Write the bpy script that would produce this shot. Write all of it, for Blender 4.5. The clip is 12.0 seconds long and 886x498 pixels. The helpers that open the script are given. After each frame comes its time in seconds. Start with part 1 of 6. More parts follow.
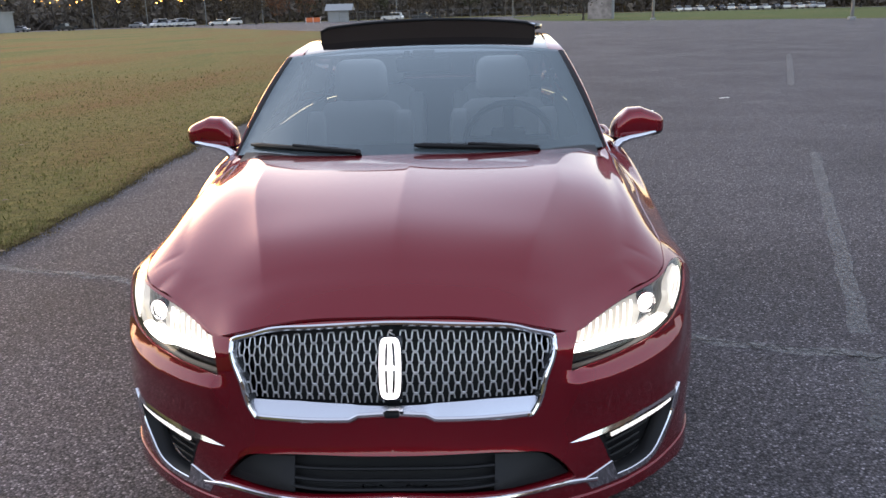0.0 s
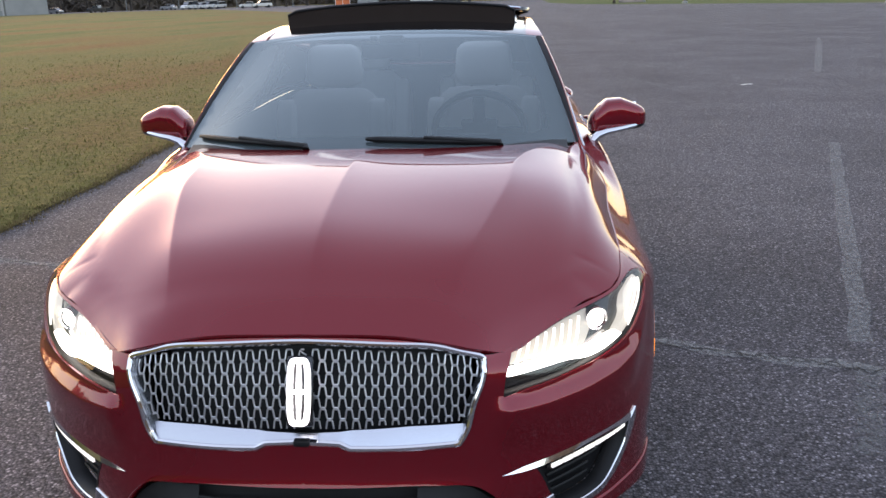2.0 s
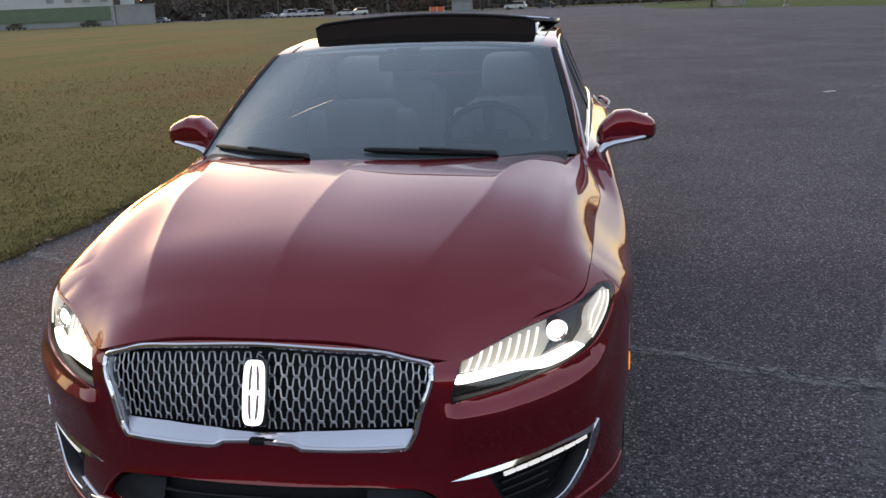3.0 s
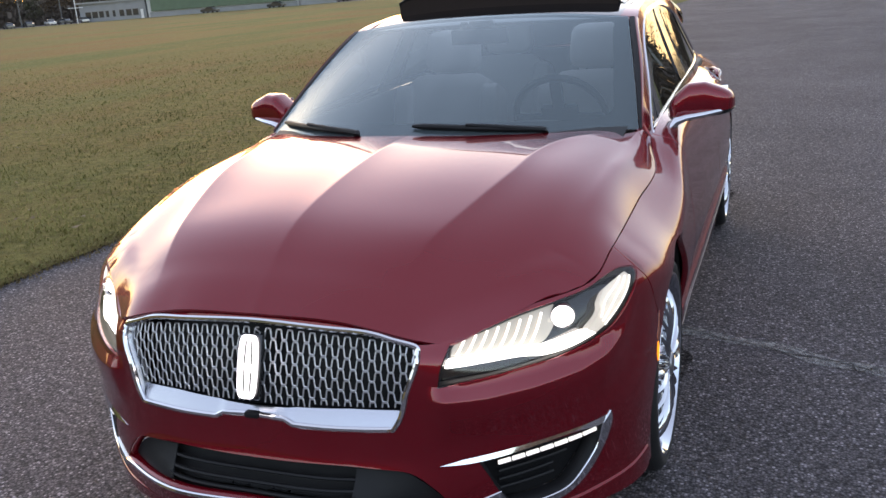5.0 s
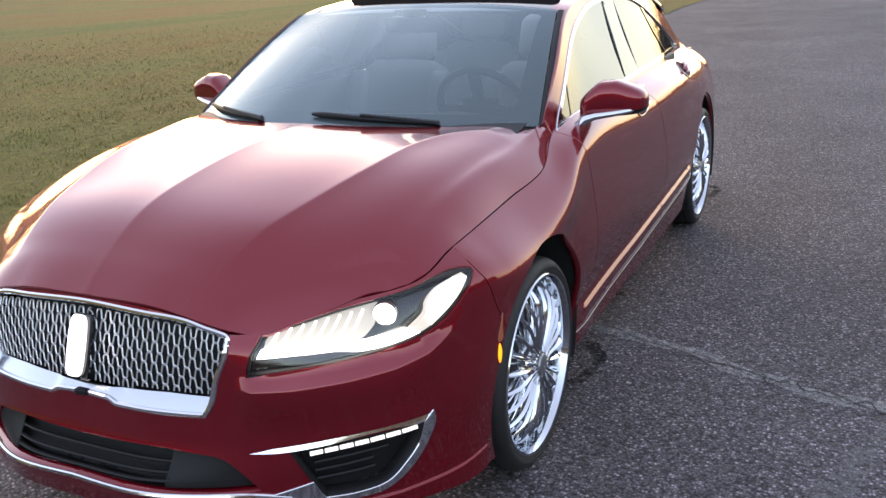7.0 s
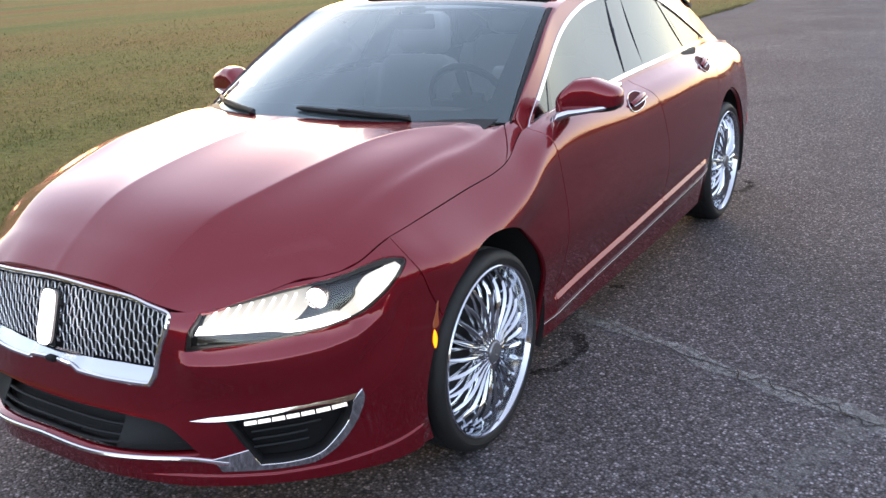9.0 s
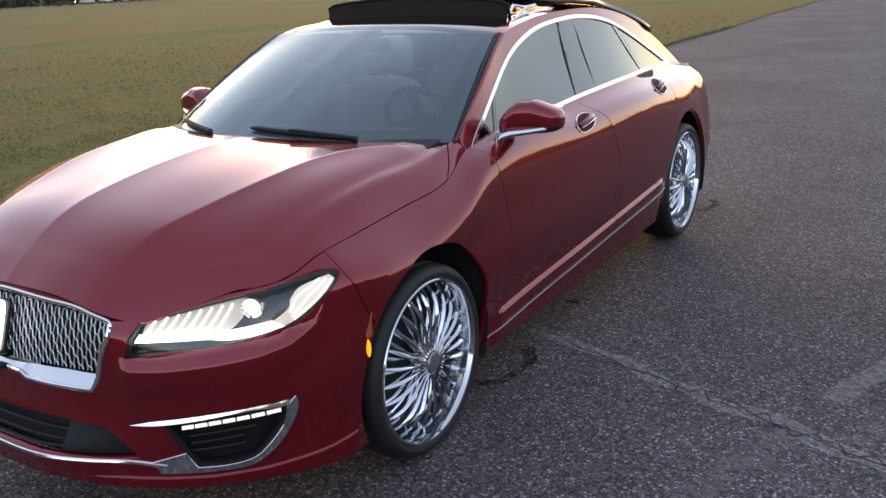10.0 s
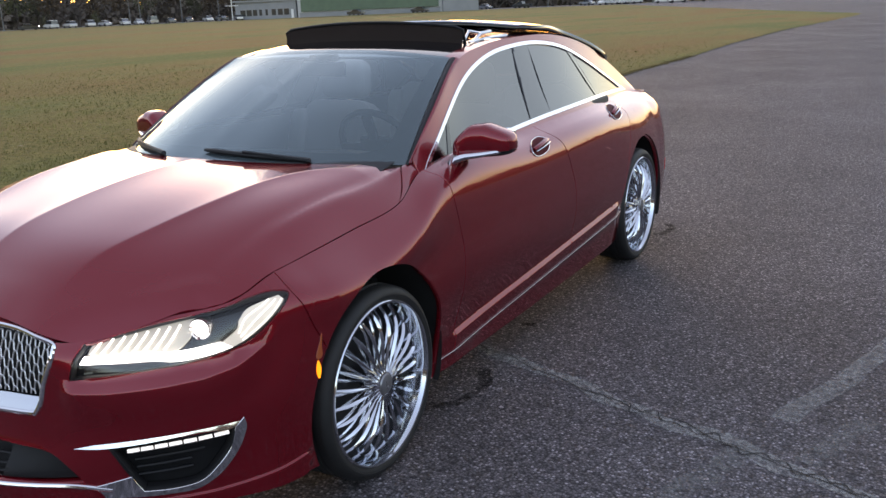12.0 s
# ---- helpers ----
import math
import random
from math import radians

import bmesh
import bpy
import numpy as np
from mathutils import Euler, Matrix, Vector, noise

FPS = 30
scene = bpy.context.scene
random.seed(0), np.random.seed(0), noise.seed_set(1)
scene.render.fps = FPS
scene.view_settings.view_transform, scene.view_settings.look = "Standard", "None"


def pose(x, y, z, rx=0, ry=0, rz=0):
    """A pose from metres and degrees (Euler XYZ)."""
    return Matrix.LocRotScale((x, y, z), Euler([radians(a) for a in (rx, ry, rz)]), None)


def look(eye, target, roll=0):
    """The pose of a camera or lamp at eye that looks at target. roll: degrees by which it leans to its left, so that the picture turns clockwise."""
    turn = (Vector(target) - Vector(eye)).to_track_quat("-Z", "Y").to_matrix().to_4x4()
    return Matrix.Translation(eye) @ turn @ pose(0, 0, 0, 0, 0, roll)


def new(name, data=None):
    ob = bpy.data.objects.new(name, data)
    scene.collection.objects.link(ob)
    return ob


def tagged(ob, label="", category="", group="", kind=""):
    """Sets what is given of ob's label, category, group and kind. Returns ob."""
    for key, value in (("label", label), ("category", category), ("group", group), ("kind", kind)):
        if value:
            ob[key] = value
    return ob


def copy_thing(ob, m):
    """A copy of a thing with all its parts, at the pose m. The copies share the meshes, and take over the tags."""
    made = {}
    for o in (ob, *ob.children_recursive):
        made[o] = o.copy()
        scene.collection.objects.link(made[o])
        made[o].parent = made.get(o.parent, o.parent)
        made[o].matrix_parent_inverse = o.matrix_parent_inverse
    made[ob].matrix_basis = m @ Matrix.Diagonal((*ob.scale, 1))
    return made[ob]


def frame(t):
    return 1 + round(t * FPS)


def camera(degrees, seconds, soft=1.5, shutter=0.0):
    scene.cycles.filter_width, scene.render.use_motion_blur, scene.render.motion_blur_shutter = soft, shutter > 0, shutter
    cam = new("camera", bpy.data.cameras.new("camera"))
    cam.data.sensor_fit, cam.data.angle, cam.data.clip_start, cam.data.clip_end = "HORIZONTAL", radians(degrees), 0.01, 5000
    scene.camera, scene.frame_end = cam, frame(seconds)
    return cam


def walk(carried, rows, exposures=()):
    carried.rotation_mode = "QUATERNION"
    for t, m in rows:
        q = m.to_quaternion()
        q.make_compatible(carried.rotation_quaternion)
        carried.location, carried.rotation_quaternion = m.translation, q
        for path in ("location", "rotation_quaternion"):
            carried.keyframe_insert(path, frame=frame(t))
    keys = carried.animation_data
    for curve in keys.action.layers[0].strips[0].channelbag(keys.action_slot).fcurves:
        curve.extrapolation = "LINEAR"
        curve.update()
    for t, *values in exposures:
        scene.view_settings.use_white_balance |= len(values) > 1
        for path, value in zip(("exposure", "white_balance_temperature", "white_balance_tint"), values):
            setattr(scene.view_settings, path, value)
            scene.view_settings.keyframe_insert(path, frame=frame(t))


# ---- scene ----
cam = camera(53.0, 12.0)
PATH = [
    (0, (0.236, -2.108, 1.593), (0.153, -0.183, 1.057), -1.7),
    (0.5, (0.266, -2.089, 1.6), (0.179, -0.167, 1.054), -2.1),
    (1, (0.319, -1.988, 1.582), (0.235, -0.067, 1.033), -2.2),
    (1.5, (0.401, -1.87, 1.576), (0.301, 0.051, 1.029), -1.2),
    (2, (0.485, -1.846, 1.583), (0.338, 0.066, 1.014), -1.6),
    (2.5, (0.671, -1.856, 1.594), (0.382, 0.044, 1.042), -2.3),
    (3, (0.825, -1.862, 1.601), (0.475, 0.028, 1.051), -2.3),
    (4.8, (1.15, -1.687, 1.577), (0.506, 0.115, 0.996), -3.7),
    (5, (1.224, -1.691, 1.573), (0.508, 0.083, 0.99), -4.4),
    (5.5, (1.393, -1.705, 1.581), (0.632, 0.047, 0.988), -4.4),
    (6, (1.513, -1.61, 1.573), (0.745, 0.136, 0.97), -4.0),
    (6.5, (1.642, -1.508, 1.591), (0.859, 0.222, 0.962), -2.2),
    (6.7, (1.694, -1.483, 1.586), (0.893, 0.239, 0.96), -2.4),
    (8.3, (2.083, -1.38, 1.618), (1.063, 0.213, 0.97), -2.9),
    (8.5, (2.103, -1.371, 1.62), (1.082, 0.222, 0.974), -3.0),
    (9, (2.227, -1.358, 1.626), (1.2, 0.233, 0.982), -3.2),
    (9.5, (2.407, -1.355, 1.639), (1.387, 0.244, 1.006), -3.0),
    (10, (2.47, -1.359, 1.642), (1.437, 0.243, 1.039), -3.0),
    (10.5, (2.494, -1.361, 1.644), (1.452, 0.244, 1.065), -2.9),
    (11, (2.494, -1.36, 1.633), (1.455, 0.254, 1.072), -2.8),
    (11.5, (2.513, -1.351, 1.633), (1.503, 0.285, 1.083), -2.6),
    (12, (2.524, -1.348, 1.628), (1.547, 0.308, 1.078), -2.4),
]
walk(cam, [(t, look(eye, target, roll)) for t, eye, target, roll in PATH], [(0.0, 1.94, 6600, 23), (0.5, 1.75, 6600, 23), (1.0, 1.69, 6600, 23), (1.5, 2.06, 6600, 23), (2.0, 2.04, 6600, 23), (2.5, 2.12, 6600, 23), (3.0, 1.36, 6600, 23), (5.5, 2.04, 6600, 23), (8.5, 2.31, 6600, 23), (9.0, 2.34, 6600, 23), (9.5, 1.81, 6600, 23), (12.0, 1.82, 6600, 23)])

# ---- world, sun, exposure ----
world = bpy.data.worlds.new("dusk_sky")
scene.world = world
world.use_nodes = True
wn = world.node_tree.nodes
sky = wn.new("ShaderNodeTexSky")
sky.sky_type = "NISHITA"
sky.sun_disc = False
sky.sun_elevation, sky.sun_rotation = radians(5.0), radians(-35.0)
sky.dust_density, sky.air_density, sky.ozone_density = 0.8, 1.0, 1.2
wn["Background"].inputs["Strength"].default_value = 0.15
world.node_tree.links.new(sky.outputs[0], wn["Background"].inputs["Color"])
sun = new("sun", bpy.data.lights.new("sun", "SUN"))
sun.data.energy, sun.data.angle, sun.data.color = 0.44, radians(176), (0.86, 0.91, 1.0)
sun.matrix_world = look((0, 0, 0), (0.03, -0.05, -1.0))

# ---- helpers of this scene ----
from mathutils.geometry import delaunay_2d_cdt


class Curve1:
    """A smooth curve through values at rising knots (numbers or vectors)."""

    def __init__(self, knots, values):
        self.k = np.array(knots, float)
        self.v = np.array(values, float)
        if self.v.ndim == 1:
            self.v = self.v[:, None]
        h = np.diff(self.k)[:, None]
        d = np.diff(self.v, axis=0) / h
        m = np.zeros_like(self.v)
        m[1:-1] = (h[1:] * d[:-1] + h[:-1] * d[1:]) / (h[1:] + h[:-1])
        m[0], m[-1] = d[0], d[-1]
        self.ks, self.vs, self.ms, self.n = self.k.tolist(), self.v.tolist(), m.tolist(), self.v.shape[1]

    def raw(self, t):
        k = self.ks
        t = min(max(t, k[0]), k[-1])
        i = min(sum(1 for q in k if q <= t) - 1, len(k) - 2)
        h = k[i + 1] - k[i]
        u = (t - k[i]) / h
        a = u * u * (2 * u - 3) + 1
        b, c = (u * (u * (u - 2) + 1)) * h, (u * u * (u - 1)) * h
        v0, v1, m0, m1 = self.vs[i], self.vs[i + 1], self.ms[i], self.ms[i + 1]
        return [a * v0[j] + b * m0[j] + (1 - a) * v1[j] + c * m1[j] for j in range(self.n)]

    def __call__(self, t):
        r = self.raw(t)
        return np.array(r) if self.n > 1 else r[0]


def smooth_loop(points, step, closed=True, sharp=()):
    """A dense polyline that bends smoothly through 2D points; corners in sharp stay corners."""
    p = [np.array(q, float) for q in points]
    n, out = len(p), []
    for i in range(n if closed else n - 1):
        a, b = p[i], p[(i + 1) % n]
        L = np.linalg.norm(b - a)
        pa = p[(i - 1) % n] if closed or i > 0 else a
        pb = p[(i + 2) % n] if closed or i < n - 2 else b
        def tangent(q0, q1, q2):
            u, w = q1 - q0, q2 - q1
            lu, lw = np.linalg.norm(u) + 1e-9, np.linalg.norm(w) + 1e-9
            return (u / lu * lw + w / lw * lu) / (lu + lw)
        ma = (b - a) / L if i in sharp or (not closed and i == 0) else tangent(pa, a, b)
        j = (i + 1) % n
        mb = (b - a) / L if j in sharp or (not closed and i == n - 2) else tangent(a, b, pb)
        k = max(1, int(L / step))
        for c in range(k):
            u = c / k
            h = 2 * u ** 3 - 3 * u * u + 1
            out.append(h * a + (u ** 3 - 2 * u * u + u) * L * ma + (1 - h) * b + (u ** 3 - u * u) * L * mb)
    if not closed:
        out.append(p[-1])
    return out


def inset(loop, d):
    """A closed 2D loop moved inwards by d (anticlockwise or not)."""
    n = len(loop)
    area = sum(loop[i][0] * loop[(i + 1) % n][1] - loop[(i + 1) % n][0] * loop[i][1] for i in range(n))
    sg = 1 if area > 0 else -1
    out = []
    for i in range(n):
        e = loop[(i + 1) % n] - loop[i - 1]
        l = np.hypot(*e) + 1e-12
        out.append(loop[i] + sg * d * np.array((-e[1], e[0])) / l)
    return out


def inside(points, loop):
    """Which of the 2D points lie in the loop."""
    q, l = np.asarray(points, float), np.asarray(loop, float)
    a, b = np.roll(l, 1, 0), l
    with np.errstate(divide="ignore", invalid="ignore"):
        cross = (a[:, 1][None] > q[:, 1][:, None]) != (b[:, 1][None] > q[:, 1][:, None])
        xs = (b[:, 0] - a[:, 0])[None] * (q[:, 1][:, None] - a[:, 1][None]) / (b[:, 1] - a[:, 1])[None] + a[:, 0][None]
    return (np.where(cross, q[:, 0][:, None] < xs, False).sum(1) % 2) == 1


def sheet(surface, outer, holes=(), step=0.02, depth=0.02, mirror=0, lift=0.0, scale=(1, 1), extra=()):
    """A curved panel: the part of surface(u, v) inside the 2D loop outer and outside the holes, with edges turned in by depth.
    mirror 0: as it is; 1: both sides of the car joined; -1: the other side alone. Returns vertices, faces, loop normals."""
    sc = np.array(scale)
    loops = [outer, *holes]
    pts, edges = [], []
    for lp in loops:
        b = len(pts)
        pts += [Vector(np.array(q) * sc) for q in lp]
        edges += [(b + i, b + (i + 1) % len(lp)) for i in range(len(lp))]
    arr = np.array([np.array(q) * sc for q in outer])
    lo, hi = arr.min(0), arr.max(0)
    so, sh = [np.array(q) * sc for q in outer], [[np.array(q) * sc for q in h] for h in holes]
    if len(extra):
        ex = [np.array(q) * sc for q in extra]
        pts += [Vector(q) for q, k in zip(ex, inside(ex, inset(so, 0.004))) if k]
    allp = np.array([tuple(q) for q in pts])
    grid = [(x + (step / 4 if iy % 2 else -step / 4), y) for x in np.arange(lo[0] + step / 2, hi[0], step) for iy, y in enumerate(np.arange(lo[1] + step / 2, hi[1], step))]
    if grid:
        keep = inside(grid, so)
        for h in sh:
            keep &= ~inside(grid, h)
        for q, k in zip(grid, keep):
            if k and np.min(np.abs(allp - q).sum(1)) > step * 0.55:
                pts.append(Vector(q))
    vs, _, fs, _, _, _ = delaunay_2d_cdt(pts, edges, [], 0, 1e-6)
    mid = [tuple(sum((vs[i] for i in f), Vector((0, 0))) / len(f)) for f in fs]
    keep = inside(mid, so)
    for h in sh:
        keep &= ~inside(mid, h)
    faces = [tuple(f) for f, k in zip(fs, keep) if k]
    used = sorted({i for f in faces for i in f})
    ren = {o: i for i, o in enumerate(used)}
    faces = [tuple(ren[i] for i in f) for f in faces]
    uv = [np.array(vs[i]) / sc for i in used]
    e = 1e-3
    V, N = [], []
    for u, v in uv:
        p = np.array(surface(u, v))
        du = np.array(surface(u + e, v)) - np.array(surface(u - e, v))
        dv = np.array(surface(u, v + e)) - np.array(surface(u, v - e))
        n = np.cross(du, dv)
        n = n / (np.linalg.norm(n) + 1e-12)
        V.append(p)
        N.append(n)
    out_ref = sum((V[f[0]] for f in faces), np.zeros(3)) / max(1, len(faces))
    ctr = np.array((0.0, 2.4, 0.55))
    if np.mean([np.dot(N[i], V[i] - ctr) for i in range(len(V))]) < 0:
        N = [-n for n in N]
    f0 = []
    for f in faces:
        g = np.cross(V[f[1]] - V[f[0]], V[f[2]] - V[f[0]])
        f0.append(f if np.dot(g, N[f[0]]) > 0 else f[::-1])
    V = [v + n * lift for v, n in zip(V, N)]
    ln = [[N[i] for i in f] for f in f0]
    if depth:
        count = {}
        for f in f0:
            for i in range(len(f)):
                a, b = f[i], f[(i + 1) % len(f)]
                count[(a, b)] = count.get((a, b), 0) + 1
        border = [k for k in count if (k[1], k[0]) not in count]
        base, idx = len(V), {}
        for a, b in border:
            for i in (a, b):
                if i not in idx:
                    idx[i] = len(V)
                    V.append(V[i] - N[i] * depth)
        for a, b in border:
            if mirror == 1 and abs(V[a][0]) < 1e-4 and abs(V[b][0]) < 1e-4:
                continue
            f = (b, a, idx[a], idx[b])
            g = np.cross(V[f[1]] - V[f[0]], V[f[2]] - V[f[0]])
            g = g / (np.linalg.norm(g) + 1e-12)
            f0.append(f)
            ln.append([0.6 * N[b] + 0.8 * g, 0.6 * N[a] + 0.8 * g, g, g])
    flip = np.array((-1, 1, 1))
    if mirror:
        V2 = [v * flip for v in V]
        F2 = [f[::-1] for f in f0]
        L2 = [[n * flip for n in l[::-1]] for l in ln]
        if mirror == -1:
            return V2, F2, L2
        b = len(V)
        return V + V2, f0 + [tuple(i + b for i in f) for f in F2], ln + L2
    return V, f0, ln


def shape(name, V, F, L, mat, parent=None, label=""):
    me = bpy.data.meshes.new(name)
    me.from_pydata([tuple(v) for v in V], [], F)
    for p in me.polygons:
        p.use_smooth = True
    if L:
        me.normals_split_custom_set([tuple(n) for l in L for n in l])
    me.materials.append(mat)
    ob = new(name, me)
    ob.parent = parent
    if label:
        ob["label"] = label
    return ob


def part(name, bm, mat, parent=None, label="", smooth=True, angle=40):
    me = bpy.data.meshes.new(name)
    bmesh.ops.recalc_face_normals(bm, faces=bm.faces)
    bm.to_mesh(me)
    bm.free()
    for p in me.polygons:
        p.use_smooth = smooth
    if smooth:
        me.set_sharp_from_angle(angle=radians(angle))
    me.materials.append(mat)
    ob = new(name, me)
    ob.parent = parent
    if label:
        ob["label"] = label
    return ob


def box(bm, c, s, rz=0.0, bevel=0.0, m=None):
    mm = Matrix.Translation(c) @ Matrix.Rotation(rz, 4, "Z") @ Matrix.Diagonal((*s, 1))
    g = bmesh.ops.create_cube(bm, size=1, matrix=(m @ mm) if m else mm)
    if bevel:
        es = list({e for v in g["verts"] for e in v.link_edges})
        bmesh.ops.bevel(bm, geom=es, offset=bevel, segments=2, affect="EDGES", profile=0.5)


def tube(bm, path, r, sides=8, closed=False, flat=1.0, up=(0, 0, 1), cap=True):
    """A tube along a 3D path; r may be a number or a list of radii; flat squeezes it along up."""
    n = len(path)
    P = [Vector(p) for p in path]
    rings = []
    for i in range(n):
        t = (P[(i + 1) % n] - P[i - 1]) if closed else (P[min(i + 1, n - 1)] - P[max(i - 1, 0)])
        t.normalize()
        a = t.cross(Vector(up))
        if a.length < 1e-4:
            a = t.cross(Vector((1, 0, 0)))
        a.normalize()
        b = a.cross(t)
        rr = r[i] if isinstance(r, (list, tuple)) else r
        rings.append([bm.verts.new(P[i] + rr * (math.cos(k * math.tau / sides) * a + flat * math.sin(k * math.tau / sides) * b)) for k in range(sides)])
    for i in range(n if closed else n - 1):
        A, B = rings[i], rings[(i + 1) % n]
        for k in range(sides):
            bm.faces.new((A[k], A[(k + 1) % sides], B[(k + 1) % sides], B[k]))
    if not closed and cap:
        bm.faces.new(rings[0][::-1])
        bm.faces.new(rings[-1])


def lathe(bm, profile, sides=48, axis="X", closed=False):
    """Turns a profile of (along, radius) about an axis through the origin."""
    rings = []
    for a, r in profile:
        ring = []
        for k in range(sides):
            c, s = math.cos(k * math.tau / sides) * r, math.sin(k * math.tau / sides) * r
            ring.append(bm.verts.new((a, c, s) if axis == "X" else (c, s, a)))
        rings.append(ring)
    n = len(rings)
    for i in range(n if closed else n - 1):
        A, B = rings[i], rings[(i + 1) % n]
        for k in range(sides):
            bm.faces.new((A[k], A[(k + 1) % sides], B[(k + 1) % sides], B[k]))


def empty(name, m=None):
    ob = new(name)
    if m is not None:
        ob.matrix_world = m
    return ob


# ---- materials ----
def material(name, colour, rough=0.5, metal=0.0, coat=0.0, spec=0.5, bump=0.0, bump_scale=200.0, vary=0.0, vary_scale=4.0, emit=None, emit_strength=0.0, random_tint=0.0):
    m = bpy.data.materials.new(name)
    m.use_nodes = True
    nt = m.node_tree
    b = nt.nodes["Principled BSDF"]
    b.inputs["Base Color"].default_value = (*colour, 1)
    b.inputs["Roughness"].default_value = rough
    b.inputs["Metallic"].default_value = metal
    b.inputs["Coat Weight"].default_value = coat
    b.inputs["Coat Roughness"].default_value = 0.03
    b.inputs["Specular IOR Level"].default_value = spec
    tc = nt.nodes.new("ShaderNodeTexCoord")
    if vary or random_tint:
        mix = nt.nodes.new("ShaderNodeHueSaturation")
        mix.inputs["Color"].default_value = (*colour, 1)
        ns = nt.nodes.new("ShaderNodeTexNoise")
        ns.inputs["Scale"].default_value = vary_scale
        ns.inputs["Detail"].default_value = 6
        nt.links.new(tc.outputs["Object"], ns.inputs["Vector"])
        mr = nt.nodes.new("ShaderNodeMapRange")
        mr.inputs["From Min"].default_value, mr.inputs["From Max"].default_value = 0.3, 0.7
        mr.inputs["To Min"].default_value, mr.inputs["To Max"].default_value = 1 - vary, 1 + vary
        nt.links.new(ns.outputs["Fac"], mr.inputs["Value"])
        last = mr.outputs[0]
        if random_tint:
            oi = nt.nodes.new("ShaderNodeObjectInfo")
            m2 = nt.nodes.new("ShaderNodeMapRange")
            m2.inputs["To Min"].default_value, m2.inputs["To Max"].default_value = 1 - random_tint, 1 + random_tint
            nt.links.new(oi.outputs["Random"], m2.inputs["Value"])
            mu = nt.nodes.new("ShaderNodeMath")
            mu.operation = "MULTIPLY"
            nt.links.new(last, mu.inputs[0])
            nt.links.new(m2.outputs[0], mu.inputs[1])
            last = mu.outputs[0]
        nt.links.new(last, mix.inputs["Value"])
        nt.links.new(mix.outputs[0], b.inputs["Base Color"])
    if bump:
        n2 = nt.nodes.new("ShaderNodeTexNoise")
        n2.inputs["Scale"].default_value = bump_scale
        n2.inputs["Detail"].default_value = 4
        nt.links.new(tc.outputs["Object"], n2.inputs["Vector"])
        bp = nt.nodes.new("ShaderNodeBump")
        bp.inputs["Strength"].default_value = bump
        bp.inputs["Distance"].default_value = 0.005
        nt.links.new(n2.outputs["Fac"], bp.inputs["Height"])
        nt.links.new(bp.outputs[0], b.inputs["Normal"])
    if emit:
        b.inputs["Emission Color"].default_value = (*emit, 1)
        b.inputs["Emission Strength"].default_value = emit_strength
    return m


def glass(name, colour, rough=0.0, ior=1.5, gloss=(1, 1, 1), painted_haze=0.0):
    """Thin tinted glass: a clear mix with a gloss that grows at grazing angles, and a milky sheen of light painted in
    as pale teal.
    """
    m = bpy.data.materials.new(name)
    m.use_nodes = True
    nt = m.node_tree
    nt.nodes.remove(nt.nodes["Principled BSDF"])
    tr = nt.nodes.new("ShaderNodeBsdfTransparent")
    tr.inputs[0].default_value = (*colour, 1)
    gl = nt.nodes.new("ShaderNodeBsdfGlossy")
    gl.inputs["Roughness"].default_value = rough
    gl.inputs["Color"].default_value = (*gloss, 1)
    fr = nt.nodes.new("ShaderNodeFresnel")
    fr.inputs["IOR"].default_value = ior
    ms = nt.nodes.new("ShaderNodeMixShader")
    clear = tr
    if painted_haze:
        df, clear = nt.nodes.new("ShaderNodeBsdfDiffuse"), nt.nodes.new("ShaderNodeMixShader")
        df.inputs["Color"].default_value = (.50, .64, .70, 1)
        clear.inputs[0].default_value = painted_haze
        nt.links.new(tr.outputs[0], clear.inputs[1])
        nt.links.new(df.outputs[0], clear.inputs[2])
    nt.links.new(fr.outputs[0], ms.inputs[0])
    nt.links.new(clear.outputs[0], ms.inputs[1])
    nt.links.new(gl.outputs[0], ms.inputs[2])
    nt.links.new(ms.outputs[0], nt.nodes["Material Output"].inputs[0])
    return m


def red_paint():
    m = material("candy_red_metallic_paint", (0.182, 0.0032, 0.0100), 0.26, 0.50, coat=1.0)
    nt = m.node_tree
    b = nt.nodes["Principled BSDF"]
    b.inputs["Coat IOR"].default_value = 1.56
    b.inputs["Specular Tint"].default_value = (0.6, 0.06, 0.08, 1)
    tc = nt.nodes.new("ShaderNodeTexCoord")
    ns = nt.nodes.new("ShaderNodeTexNoise")
    ns.inputs["Scale"].default_value = 900.0
    nt.links.new(tc.outputs["Object"], ns.inputs["Vector"])
    bp = nt.nodes.new("ShaderNodeBump")
    bp.inputs["Strength"].default_value, bp.inputs["Distance"].default_value = 0.012, 0.001
    nt.links.new(ns.outputs["Fac"], bp.inputs["Height"])
    nt.links.new(bp.outputs[0], b.inputs["Normal"])
    return m


PAINT = red_paint()
CHROME = material("bright_chrome", (0.78, 0.78, 0.8), 0.07, 1.0)
SATIN = material("satin_silver_trim", (0.60, 0.62, 0.66), 0.26, 1.0)
BLACK = material("black_plastic", (0.009, 0.009, 0.010), 0.5, spec=0.25, bump=0.1, bump_scale=600)
GLOSS_BLACK = material("gloss_black", (0.008, 0.008, 0.009), 0.08, coat=0.5)
RUBBER = material("tyre_rubber", (0.010, 0.010, 0.010), 0.62, bump=0.2, bump_scale=300, vary=0.2, vary_scale=12)
FABRIC = material("black_mesh_fabric", (0.042, 0.029, 0.024), 0.9, bump=0.5, bump_scale=500)
